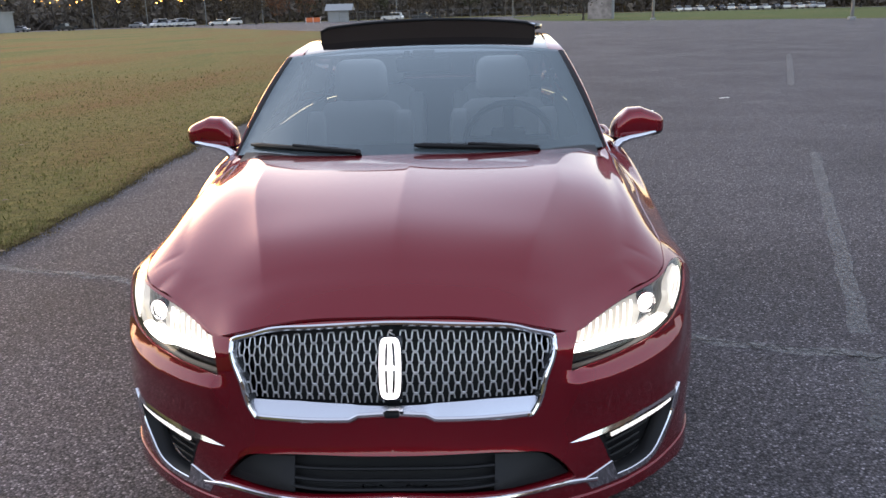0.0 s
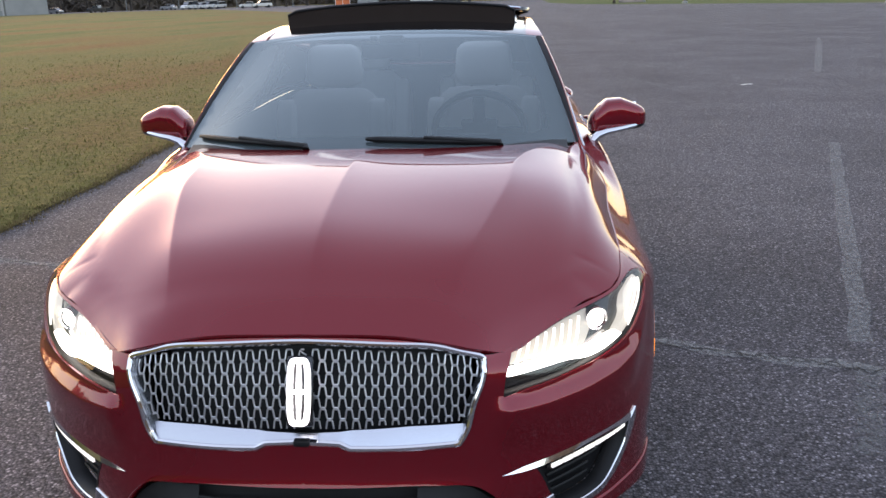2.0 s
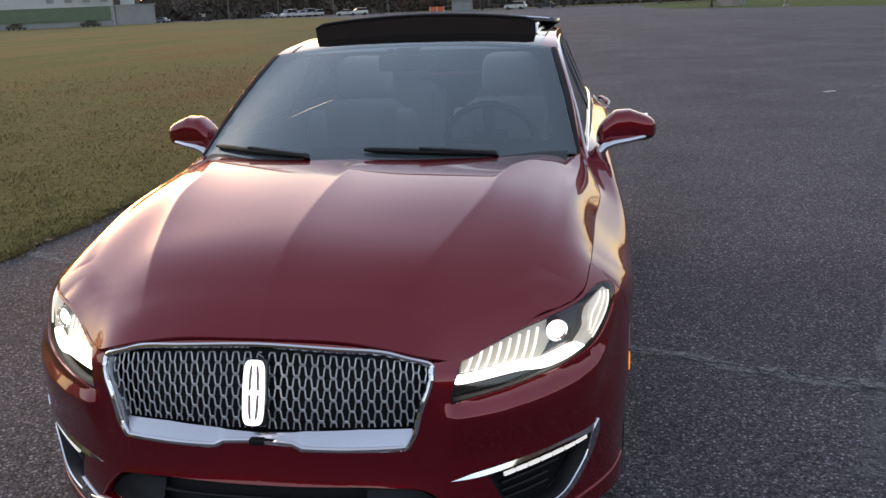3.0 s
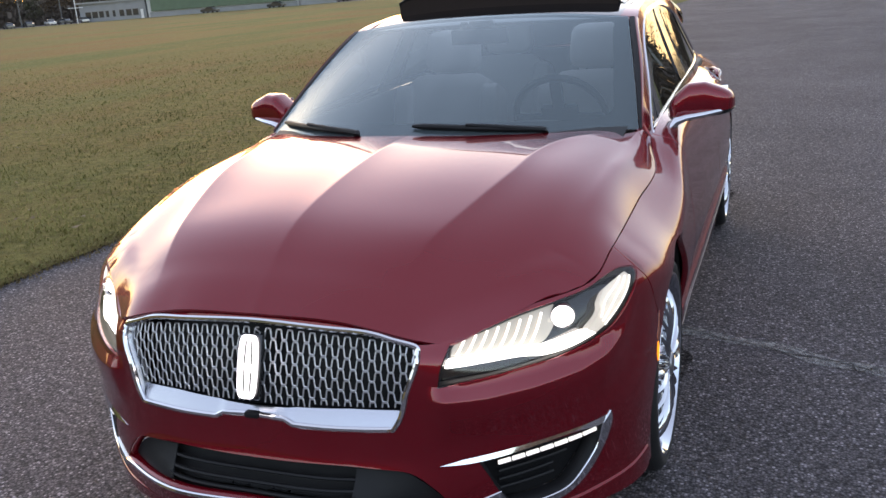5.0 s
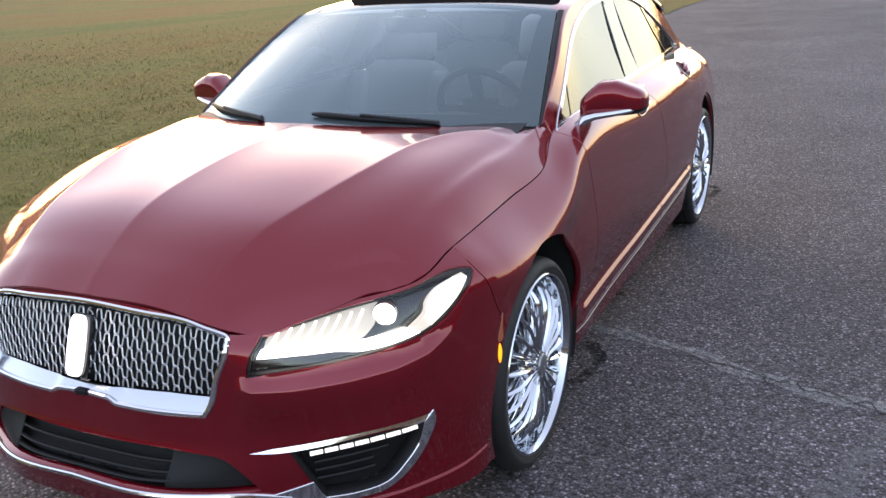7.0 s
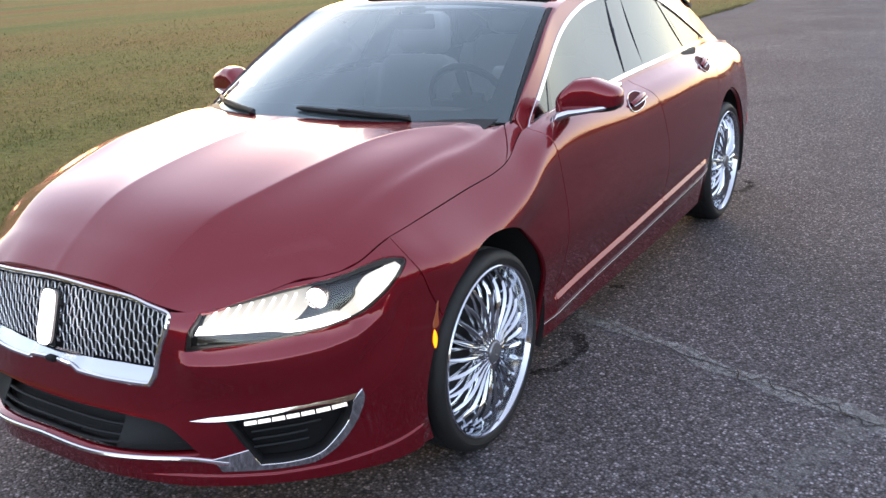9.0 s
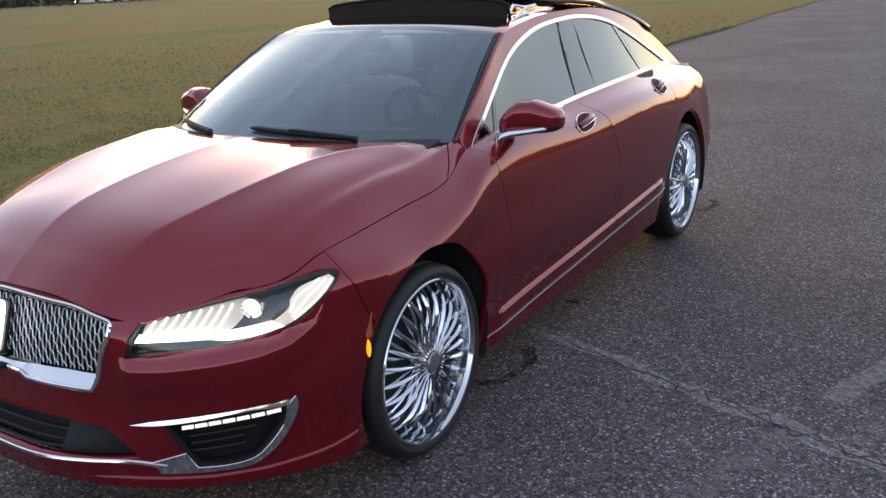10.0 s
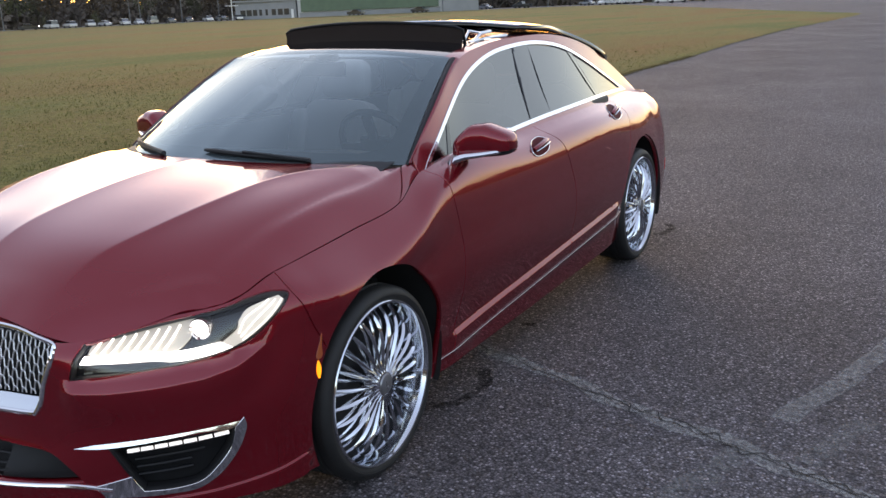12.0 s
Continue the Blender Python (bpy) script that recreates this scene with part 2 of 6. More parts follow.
LEATHER = material("cream_leather", (0.42, 0.38, 0.34), 0.45, bump=0.15, bump_scale=300, vary=0.05)
DARK_TRIM = material("dark_interior_trim", (0.03, 0.03, 0.032), 0.6, bump=0.1)
UNDER = material("underbody_black", (0.01, 0.01, 0.01), 0.9)
WINDSCREEN = glass("windscreen_glass", (0.52, 0.62, 0.65), ior=1.68, gloss=(0.85, 0.97, 1.0), painted_haze=0.10)
SIDE_GLASS = glass("tinted_side_glass", (0.10, 0.11, 0.11), ior=2.0)
LENS = glass("clear_lens", (0.92, 0.93, 0.92), ior=1.4)
LAMP = material("headlamp_light", (1, 1, 1), 0.4, emit=(1.0, 0.98, 0.86), emit_strength=1.5)
LAMP_SIDE = material("outer_light_guide", (0.36, 0.36, 0.33), 0.25, emit=(1.0, 0.98, 0.84), emit_strength=0.15)
DRL = material("daytime_light", (1, 1, 1), 0.4, emit=(1.0, 0.96, 0.80), emit_strength=0.19)
AMBER = material("amber_light", (0.9, 0.35, 0.02), 0.3, emit=(1.0, 0.26, 0.0), emit_strength=0.5)
FIN = material("light_guide", (0.9, 0.9, 0.88), 0.2, emit=(1.0, 0.97, 0.82), emit_strength=0.40)
# weak emission stands for the headlamp light that the reflector throws back
REFLECTOR = material("lamp_reflector", (0.34, 0.33, 0.29), 0.25, 0.3, emit=(1.0, 0.96, 0.80), emit_strength=0.07)
MESH_SILVER = material("bright_mesh_silver", (0.72, 0.72, 0.74), 0.34, 0.9)
STRIP = material("dull_sill_chrome", (0.42, 0.42, 0.43), 0.3, 1.0)
EMBLEM = material("lit_emblem", (0.95, 0.95, 0.95), 0.3, emit=(1.0, 1.0, 0.97), emit_strength=0.7)


def inset_keep(loop, d=0.0025):
    """Moves a loop in by d, but leaves points on the car's middle where they are."""
    moved = inset(loop, d)
    return [np.array((0.0, b[1])) if abs(a[0]) < 1e-6 else b for a, b in zip(loop, moved)]

# ---- the car's outer surfaces: x across, y from nose to tail, z up ----
S = [0, 0.25, 0.48, 0.70, 0.88, 1.04, 1.20, 1.48, 1.76, 1.98, 2.92, 3.82, 4.34, 4.78, 5.22, 6.05]
TOP = [(0, .05, .806), (.25, .055, .796), (.45, .095, .748), (.62, .275, .782), (.768, .42, .809), (.795, .56, .85), (.801, .70, .864), (.806, .97, .886),
       (.818, 1.247, .918), (.775, 1.44, .978), (.776, 2.4, 1.011), (.758, 3.3, 1.012), (.703, 3.82, 1.006), (.662, 4.2, .99), (.67, 4.56, .94), (0, 4.69, .955)]
SHOULDER = [(0, 0.03, 0.74), (0.25, 0.036, 0.735), (0.46, 0.075, 0.7), (0.66, 0.25, 0.715), (0.81, 0.42, 0.759), (0.872, 0.565, 0.780), (0.907, 0.7, 0.768), (0.917, 0.97, 0.768),
       (0.912, 1.25, 0.822), (0.879, 1.45, 0.914), (0.872, 2.4, 0.925), (0.868, 3.3, 0.925), (0.84, 3.82, 0.905), (0.8, 4.2, 0.9), (0.75, 4.57, 0.868), (0, 4.78, 0.87)]
FLANK = [(0, 0.005, 0.65), (0.25, 0.015, 0.65), (0.47, 0.07, 0.645), (0.67, 0.22, 0.645), (0.808, 0.385, 0.66), (0.884, 0.54, 0.67), (0.917, 0.69, 0.662), (0.923, 0.97, 0.666),
       (0.907, 1.25, 0.7), (0.907, 1.45, 0.72), (0.907, 2.4, 0.74), (0.907, 3.3, 0.74), (0.892, 3.82, 0.74), (0.855, 4.2, 0.74), (0.785, 4.59, 0.72), (0, 4.84, 0.72)]
WAIST = [(0, -0.024, 0.47), (0.25, -0.008, 0.47), (0.47, 0.06, 0.48), (0.68, 0.205, 0.5), (0.808, 0.345, 0.5), (0.887, 0.5, 0.505), (0.916, 0.66, 0.51), (0.922, 0.97, 0.52),
       (0.915, 1.25, 0.53), (0.915, 1.45, 0.54), (0.917, 2.4, 0.56), (0.917, 3.3, 0.56), (0.905, 3.82, 0.56), (0.87, 4.25, 0.56), (0.79, 4.6, 0.55), (0, 4.86, 0.55)]
SKIRT = [(0, -0.085, 0.365), (0.25, -0.065, 0.36), (0.46, 0.04, 0.352), (0.63, 0.17, 0.345), (0.763, 0.305, 0.34), (0.862, 0.455, 0.34), (0.902, 0.63, 0.34), (0.9, 0.97, 0.345),
       (0.882, 1.25, 0.345), (0.872, 1.45, 0.347), (0.883, 2.4, 0.385), (0.895, 3.3, 0.42), (0.89, 3.82, 0.41), (0.86, 4.28, 0.4), (0.78, 4.61, 0.38), (0, 4.87, 0.38)]
FOOT = [(0, -0.07, 0.285), (0.25, -0.05, 0.275), (0.45, 0.04, 0.25), (0.62, 0.17, 0.23), (0.753, 0.3, 0.225), (0.857, 0.45, 0.22), (0.892, 0.6, 0.22), (0.874, 0.97, 0.2),
       (0.865, 1.25, 0.2), (0.855, 1.45, 0.2), (0.855, 2.4, 0.2), (0.865, 3.3, 0.22), (0.865, 3.82, 0.25), (0.835, 4.3, 0.26), (0.76, 4.63, 0.26), (0, 4.8, 0.26)]
LEVELS = [Curve1(S, c) for c in (FOOT, SKIRT, WAIST, FLANK, SHOULDER, TOP)]
for level in LEVELS:
    level.ms[0][1] = level.ms[0][2] = 0.0  # level across the nose
TK = [0, 0.2, 0.42, 0.64, 0.82, 1.0]


def ramp(x):
    x = min(1.0, max(0.0, x))
    return x * x * (3 - 2 * x)


sections = {}


class Section:
    """One cross-section of the belt: a smooth curve through the six level lines at s."""

    def __init__(self, s):
        v = [c.raw(s) for c in LEVELS]
        d = [[(v[i + 1][j] - v[i][j]) / (TK[i + 1] - TK[i]) for j in range(3)] for i in range(5)]
        m = [d[0]]
        for i in range(1, 5):
            h0, h1 = TK[i] - TK[i - 1], TK[i + 1] - TK[i]
            m.append([(h1 * d[i - 1][j] + h0 * d[i][j]) / (h0 + h1) for j in range(3)])
        m.append(d[4])
        near = 1 - ramp((s - .5) / .3)
        for i in range(1, 5):
            a, b = d[i - 1][1], d[i][1]
            flat = 2 * a * b / (a + b) if a * b > 0 else 0.0
            m[i][1] += near * (flat - m[i][1])
        self.v, self.m = v, m

    def raw(self, t):
        i = 0
        while i < 4 and t >= TK[i + 1]:
            i += 1
        h = TK[i + 1] - TK[i]
        u = (t - TK[i]) / h
        a = u * u * (2 * u - 3) + 1
        b, c = (u * (u * (u - 2) + 1)) * h, (u * u * (u - 1)) * h
        v0, v1, m0, m1 = self.v[i], self.v[i + 1], self.m[i], self.m[i + 1]
        return [a * v0[j] + b * m0[j] + (1 - a) * v1[j] + c * m1[j] for j in range(3)]

    def __call__(self, t):
        return np.array(self.raw(t))



def section(s):
    k = round(s, 6)
    if k not in sections:
        sections[k] = Section(s)
    return sections[k]


def sill(y):
    """Height of the bright strip above the side skirt."""
    return .262 + (y - 1.4) * .068


LEDGE_S = [.44, .58, .70, .80, .88, .96, 1.04, 1.12]
LEDGE_EDGE = [.645, .651, .657, .664, .680, .722, .785, .81]
LEDGE_LOW = [.618, .610, .614, .622, .640, .680, .745, .78]
LIP_S, LIP_Z = [.0, .46, .60, .72, .88, 1.06, 1.16], [.30, .283, .268, .258, .260, .277, .29]


def belt(s, t):
    """The wrap-round surface: s from the nose's middle round to the tail, t from sill (0) to top edge (1)."""
    p = section(max(s, 0.0))(min(max(t, 0.0), 1.0))
    y = p[1]
    if 1.3 < y < 3.5 and p[0] > .7:
        p = p.copy()
        fade = ramp((y - 1.38) / .15) * ramp((3.45 - y) / .15)
        d = p[2] - sill(y)
        p[0] += fade * (.019 * (1 - ramp((d - .052) / .032)) - .006 * (1 - ramp((d + .015) / .02)))
    q = abs(s)
    if q < 1.16:
        z = p[2]
        edge, low, lip = np.interp(q, LEDGE_S, LEDGE_EDGE), np.interp(q, LEDGE_S, LEDGE_LOW), np.interp(q, LIP_S, LIP_Z)
        k = .018 * ramp((q - .44) / .06) * ramp((1.02 - q) / .16) * min(1.0, max(0.0, (edge - z) / (edge - low))) * (1 - ramp((low - z) / .13))
        k += .007 * (1 - ramp((z - lip) / .006)) * ramp((q - .30) / .2)
        if k > 0:
            p = p.copy()
            n = np.array((p[0], p[1] - 1.0))
            p[:2] += n / np.hypot(*n) * k
    if s < 0:
        p = p.copy()
        p[0] = -section(-s)(t)[0]
    return p


def belt_t(s, z):
    """t of the belt at height z."""
    c = section(s)
    lo, hi = -0.0, 1.0
    for _ in range(15):
        mid = (lo + hi) / 2
        lo, hi = (mid, hi) if c.raw(mid)[2] < z else (lo, mid)
    return (lo + hi) / 2


def at_x(x, z):
    """(s, t) of the front at half-width x and height z."""
    lo, hi = 0.0, 1.3
    for _ in range(16):
        mid = (lo + hi) / 2
        lo, hi = (mid, hi) if section(mid).raw(belt_t(mid, z))[0] < x else (lo, mid)
    return np.array((lo, belt_t(lo, z)))


def at_y(y, z):
    """(s, t) of the flank at length y and height z."""
    lo, hi = 0.5, 5.6
    for _ in range(18):
        mid = (lo + hi) / 2
        lo, hi = (mid, hi) if section(mid).raw(belt_t(mid, z))[1] < y else (lo, mid)
    return np.array((lo, belt_t(lo, z)))


HOOD_X = [0, .25, .42, .50, .647, .765, .83]
hood_front = Curve1(HOOD_X, [(.05, .811), (.056, .801), (.075, .762), (.14, .750), (.30, .788), (.42, .813), (.47, .80)])
hood_rear = Curve1([0, .25, .45, .65, .735, .83], [(1.10, 1.062), (1.125, 1.058), (1.19, 1.056), (1.32, 1.046), (1.40, 1.030), (1.42, .95)])
hood_rise = Curve1([0, .04, .085, .2, .4, .7, 1.0], [0, .16, .335, .60, .785, .94, 1.0])


def soft(d, e):
    return math.sqrt(d * d + e * e) - e


top_run = [LEVELS[5].raw(q) for q in np.linspace(.80, 1.98, 40)]
hood_side = Curve1([p[1] for p in top_run], [(p[0], p[2]) for p in top_run])
ridge = Curve1([.28, .45, .70, 1.0, 1.30, 1.42], [(.60, .845), (.658, .916), (.704, .992), (.727, 1.024), (.737, 1.030), (.74, 1.032)])


def hood_form(x, y):
    """The hood's broad form, without its creases."""
    a = abs(x)
    zb = hood_base(x, y)[2]
    w = ramp((y - .22) / .26)
    if w > 0:
        xr, zr = ridge(y)
        xe, ze = hood_side(y)
        zc = hood_base(0, y)[2]
        zin = zc - (zc - zr) * (a / xr) ** 2.1
        zout = zr + (ze - zr) / max(.02, xe - xr) * (a - xr)
        k = .016
        h = min(1, max(0, .5 + .5 * (zout - zin) / k))
        zz = zout + (zin - zout) * h - k * h * (1 - h)
        zb = zb + (zz - zb) * w
    return zb


crease_line = Curve1([.1, .24, .5, .7, .97, 1.1, 1.23], [.340, .372, .440, .485, .520, .56, .625])


def hood_q(a, y):
    yf, yr = hood_front(min(a, .83))[0], hood_rear(min(a, .83))[0]
    return (y - yf) / (yr - yf)


HOOD_GRID = .02
FIELD = {}


def smooth_field():
    """A fair copy of the broad form: blurred inside, true along the edges."""
    xs, ys = np.arange(-1.0, 1.0001, HOOD_GRID), np.arange(-.3, 1.9001, HOOD_GRID)
    H = np.array([[hood_form(x, y) for y in ys] for x in xs[len(xs) // 2:]])
    H = np.vstack([H[:0:-1], H])
    k = np.exp(-.5 * (np.arange(-15, 16) * HOOD_GRID / .085) ** 2)
    k /= k.sum()
    G = np.array([np.convolve(np.pad(r, 15, mode="edge"), k, "valid") for r in H])
    G = np.array([np.convolve(np.pad(r, 15, mode="edge"), k, "valid") for r in G.T]).T
    M = np.zeros_like(H)
    for i, x in enumerate(xs):
        for j, y in enumerate(ys):
            a = min(abs(x), .83)
            d = min(y - hood_front(a)[0], (hood_side(y)[0] if y > .45 else .85) - abs(x))
            M[i, j] = ramp(d / .13)
    FIELD["h"] = (H + M * (G - H)).tolist()


def cubic(p, u):
    return p[1] + .5 * u * (p[2] - p[0] + u * (2 * p[0] - 5 * p[1] + 4 * p[2] - p[3] + u * (3 * (p[1] - p[2]) + p[3] - p[0])))


def hood(x, y):
    if not FIELD:
        smooth_field()
    a = abs(x)
    fx, fy = (x + 1.0) / HOOD_GRID, (y + .3) / HOOD_GRID
    i, j = int(fx), int(fy)
    h = FIELD["h"]
    zb = cubic([cubic(h[i + c][j - 1:j + 3], fy - j) for c in (-1, 0, 1, 2)], fx - i)
    q = hood_q(a, y)
    f = ramp((q - .02) / .24) * ramp((1.10 - q) / .30)
    zb += f * .0100 * math.exp(-soft(a, .003) / .085)
    d = a - crease_line(y)
    zb += f * .0150 * math.exp(-soft(d, .003) / (.10 if d < 0 else .055)) - f * .003
    return (x, y, zb)


def hood_base(x, y):
    a = min(abs(x), .83)
    yf, zf = hood_front(a)
    yr, zr = hood_rear(a)
    q = (y - yf) / (yr - yf)
    return (x, y, zf + (zr - zf) * (hood_rise(q) if q >= 0 else q * 4.0))


RAIL_Y = [1.44, 1.70, 2.03, 2.35, 2.75, 3.2, 3.65, 4.05, 4.40]
rail = Curve1(RAIL_Y, [(.748, 1.02), (.712, 1.18), (.642, 1.352), (.612, 1.402), (.602, 1.415), (.60, 1.395), (.60, 1.31), (.605, 1.17), (.62, 1.01)])
sill_line = Curve1([1.44, 2.4, 3.3, 3.82, 4.2, 4.45], [(.775, .978), (.776, 1.011), (.758, 1.012), (.703, 1.006), (.662, .99), (.66, .97)])


def cabin(y, z):
    """The flank of the cabin: side glass, pillars and roof rail."""
    xs, zs = sill_line(y)
    xr, zr = rail(y)
    q = (z - zs) / max(0.03, zr - zs)
    return (xs + (xr - xs) * (q + .35 * q * (1 - q) * min(1, (zr - zs) / .3) * .5), y, z)


def roof(x, y):
    xr, zr = rail(y)
    q = min(1.1, abs(x) / xr)
    crown = .036
    return (x, y, zr + crown * (1 - q ** 2.4))


ws_base = Curve1([0, .25, .5, .735], [(1.11, 1.058), (1.135, 1.055), (1.24, 1.042), (1.43, 1.018)])
ws_top = Curve1([0, .3, .603], [(1.99, 1.407), (2.0, 1.400), (2.03, 1.370)])


def windscreen(u, v):
    """u from the middle (0) to the pillar (1), v from base to top."""
    a = abs(u)
    yb, zb = ws_base(.735 * a)
    yt, zt = ws_top(.603 * a)
    x = u * (.735 + (.603 - .735) * v)
    return (x, yb + (yt - yb) * v, zb + (zt - zb) * v + .028 * 4 * v * (1 - v) * .6)


def along(pts, step=0.02, closed=False, sharp=()):
    return smooth_loop(pts, step, closed, sharp)


car = empty("sedan_car")
tagged(car, "glossy dark red metallic sedan, lit headlights, chrome wheels, open glass roof", "car")

# joint lines on the belt, as (s, t)
nose_cut = [np.array((0.0, t)) for t in np.linspace(0, 1, 24)]
ARCH_F, ARCH_R, ARCH_Z, ARCH_RAD = .978, 3.825, .360, .402


def clean(loop, d=0.004):
    out = []
    for p in loop:
        if not out or np.hypot(*(p - out[-1])) > d:
            out.append(np.array(p, float))
    if np.hypot(*(out[0] - out[-1])) < d:
        out.pop()
    return out


def edge_t(s0, s1, t, step=0.02):
    n = max(2, int(abs(s1 - s0) / step))
    return [np.array((s, t)) for s in np.linspace(s0, s1, n)]


BS = (1.0, 0.65)
seam_fender = along([at_y(.585, .775), at_y(.61, .70), at_y(.655, .60)], .015)


def arch_pts(yc, a0, a1, n, low):
    return [at_y(yc + ARCH_RAD * math.cos(a), max(low, ARCH_Z + ARCH_RAD * math.sin(a))) for a in np.linspace(a0, a1, n)]

# openings of the front, as loops of (s, t)
def front_loop(pts, step=.015, sharp=()):
    return clean(smooth_loop([at_x(x, z) if k == "x" else at_y(x, z) for k, x, z in pts], step, True, sharp), .003)


LAMP_LOOP = [("x", .471, .646), ("x", .478, .695), ("x", .491, .740), ("x", .520, .757), ("x", .575, .770), ("x", .66, .784), ("x", .74, .799), ("y", .45, .809), ("y", .542, .814),
             ("y", .570, .803), ("y", .55, .782), ("y", .51, .752), ("y", .468, .722), ("y", .424, .696), ("x", .80, .680), ("x", .75, .666), ("x", .655, .657), ("x", .55, .651)]
lamp_hole = [np.array((p[0], min(p[1], .972))) for p in front_loop(LAMP_LOOP, .012, (0, 2))]
GRILLE_LOOP = [("x", 0, .796), ("x", .25, .786), ("x", .340, .777), ("x", .388, .766), ("x", .414, .750), ("x", .427, .726), ("x", .424, .700), ("x", .402, .640), ("x", .377, .562), ("x", .366, .547),
               ("x", .112, .549), ("x", .088, .561), ("x", 0, .566)]
grille_half = clean(smooth_loop([at_x(x, z) for k, x, z in GRILLE_LOOP], .012, False, (9, 10, 11)), .003)
FOG_LOOP = [("x", .553, .441), ("x", .69, .450), ("y", .344, .455), ("y", .333, .392), ("y", .303, .341), ("x", .728, .302), ("x", .673, .291), ("x", .612, .294), ("x", .592, .347)]
fog_hole = front_loop(FOG_LOOP, .012, (0, 2, 7, 8))
INTAKE = [("x", 0, .455), ("x", .30, .450), ("x", .40, .435), ("x", .45, .395), ("x", .485, .345), ("x", .40, .345), ("x", .20, .358), ("x", 0, .367)]
intake_half = clean(smooth_loop([at_x(x, z) for k, x, z in INTAKE], .012, False, (4,)), .003)

# the bumper is cut along the nose's middle by the grille and the intake
s_arch = arch_pts(ARCH_F, math.pi + .36, math.pi - .70, 14, .222)


def col(t0, t1):
    n = max(2, int(abs(t1 - t0) / .03))
    return [np.array((0.0, t)) for t in np.linspace(t0, t1, n)]


bumper = clean(edge_t(0, s_arch[0][0], 0.0) + s_arch + seam_fender[::-1] + edge_t(seam_fender[0][0], 0, .998)
               + col(.998, grille_half[0][1]) + grille_half + col(grille_half[-1][1], intake_half[0][1]) + intake_half + col(intake_half[-1][1], 0))
bumper_holes = [lamp_hole, fog_hole]
bumper_lines = [np.array((q, belt_t(q, z + d))) for q in np.arange(.45, 1.12, .011) for z in (np.interp(q, LEDGE_S, LEDGE_LOW),) for d in (-.012, -.004, 0, .004, .014)] \
    + [np.array((q, belt_t(q, np.interp(q, LIP_S, LIP_Z) + d))) for q in np.arange(.3, 1.14, .012) for d in (-.006, 0, .003, .006, .012)]
bumper_lines = [p for p in bumper_lines if not any(inside([p], inset(h, -.004))[0] for h in bumper_holes)]
shape("front_bumper", *sheet(belt, inset_keep(bumper), bumper_holes, .022, .03, 1, scale=BS, extra=bumper_lines), PAINT, car)

a_top = seam_fender[0]
arch_all = arch_pts(ARCH_F, math.pi - .70, -.40, 34, .205)
door_f = along([at_y(1.50, .985), at_y(1.525, .88), at_y(1.545, .72), at_y(1.53, .5), at_y(1.50, .275)], .02)
fender = clean(edge_t(a_top[0], door_f[0][0], .9995) + door_f + edge_t(door_f[-1][0], arch_all[-1][0], 0.0) + arch_all[::-1] + seam_fender[::-1])
door_m = along([at_y(2.50, 1.02), at_y(2.53, .985), at_y(2.64, .89), at_y(2.69, .74), at_y(2.68, .5), at_y(2.66, .34)], .02)
sill_pts = lambda y0, y1, n=16: [at_y(y, sill(y)) for y in np.linspace(y0, y1, n)]
front_door = clean(edge_t(door_f[0][0], door_m[0][0], .998) + door_m + sill_pts(2.66, 1.50) + door_f[::-1])
arch_r = arch_pts(ARCH_R, math.pi + .36, -.36, 40, .225)
door_r = along([at_y(3.66, .992), at_y(3.68, .94), at_y(3.60, .80), at_y(3.50, .66), at_y(3.425, .50), at_y(3.41, .40)], .02)
rear_door = clean(edge_t(door_m[0][0], door_r[0][0], .998) + door_r + sill_pts(3.41, 2.66) + door_m[::-1])
skirt = clean(sill_pts(1.36, 3.44, 30) + [arch_r[0]] + edge_t(arch_r[0][0], arch_all[-1][0], 0.0))
quarter = clean(edge_t(door_r[0][0], 5.0, .998) + [np.array((5.0, t)) for t in np.linspace(.998, .0, 20)] + edge_t(5.0, arch_r[-1][0], 0) + arch_r[::-1][:-3] + door_r[::-1])
rear = clean(edge_t(5.0, 6.05, 0) + [np.array((6.05, t)) for t in np.linspace(0, .998, 20)] + edge_t(6.05, 5.0, .998) + [np.array((5.0, t)) for t in np.linspace(.998, 0, 20)])
facet = [at_y(y, sill(y) + d) for y in np.arange(1.52, 3.43, .03) for d in (.034, .050, .062, .074, .088)]
for side in (0, -1):
    shape("fender", *sheet(belt, inset_keep(fender), (), .03, .02, side, scale=BS), PAINT, car)
    shape("front_door", *sheet(belt, inset_keep(front_door), (), .035, .02, side, scale=BS, extra=facet), PAINT, car)
    shape("rear_door", *sheet(belt, inset_keep(rear_door), (), .035, .02, side, scale=BS, extra=facet), PAINT, car)
    shape("side_skirt", *sheet(belt, inset_keep(skirt), (), .04, .02, side, scale=BS), PAINT, car)
    shape("rear_quarter", *sheet(belt, inset_keep(quarter), (), .04, .02, side, scale=BS), PAINT, car)
shape("rear_bumper", *sheet(belt, inset_keep(rear), (), .05, .02, 1, scale=BS), PAINT, car)

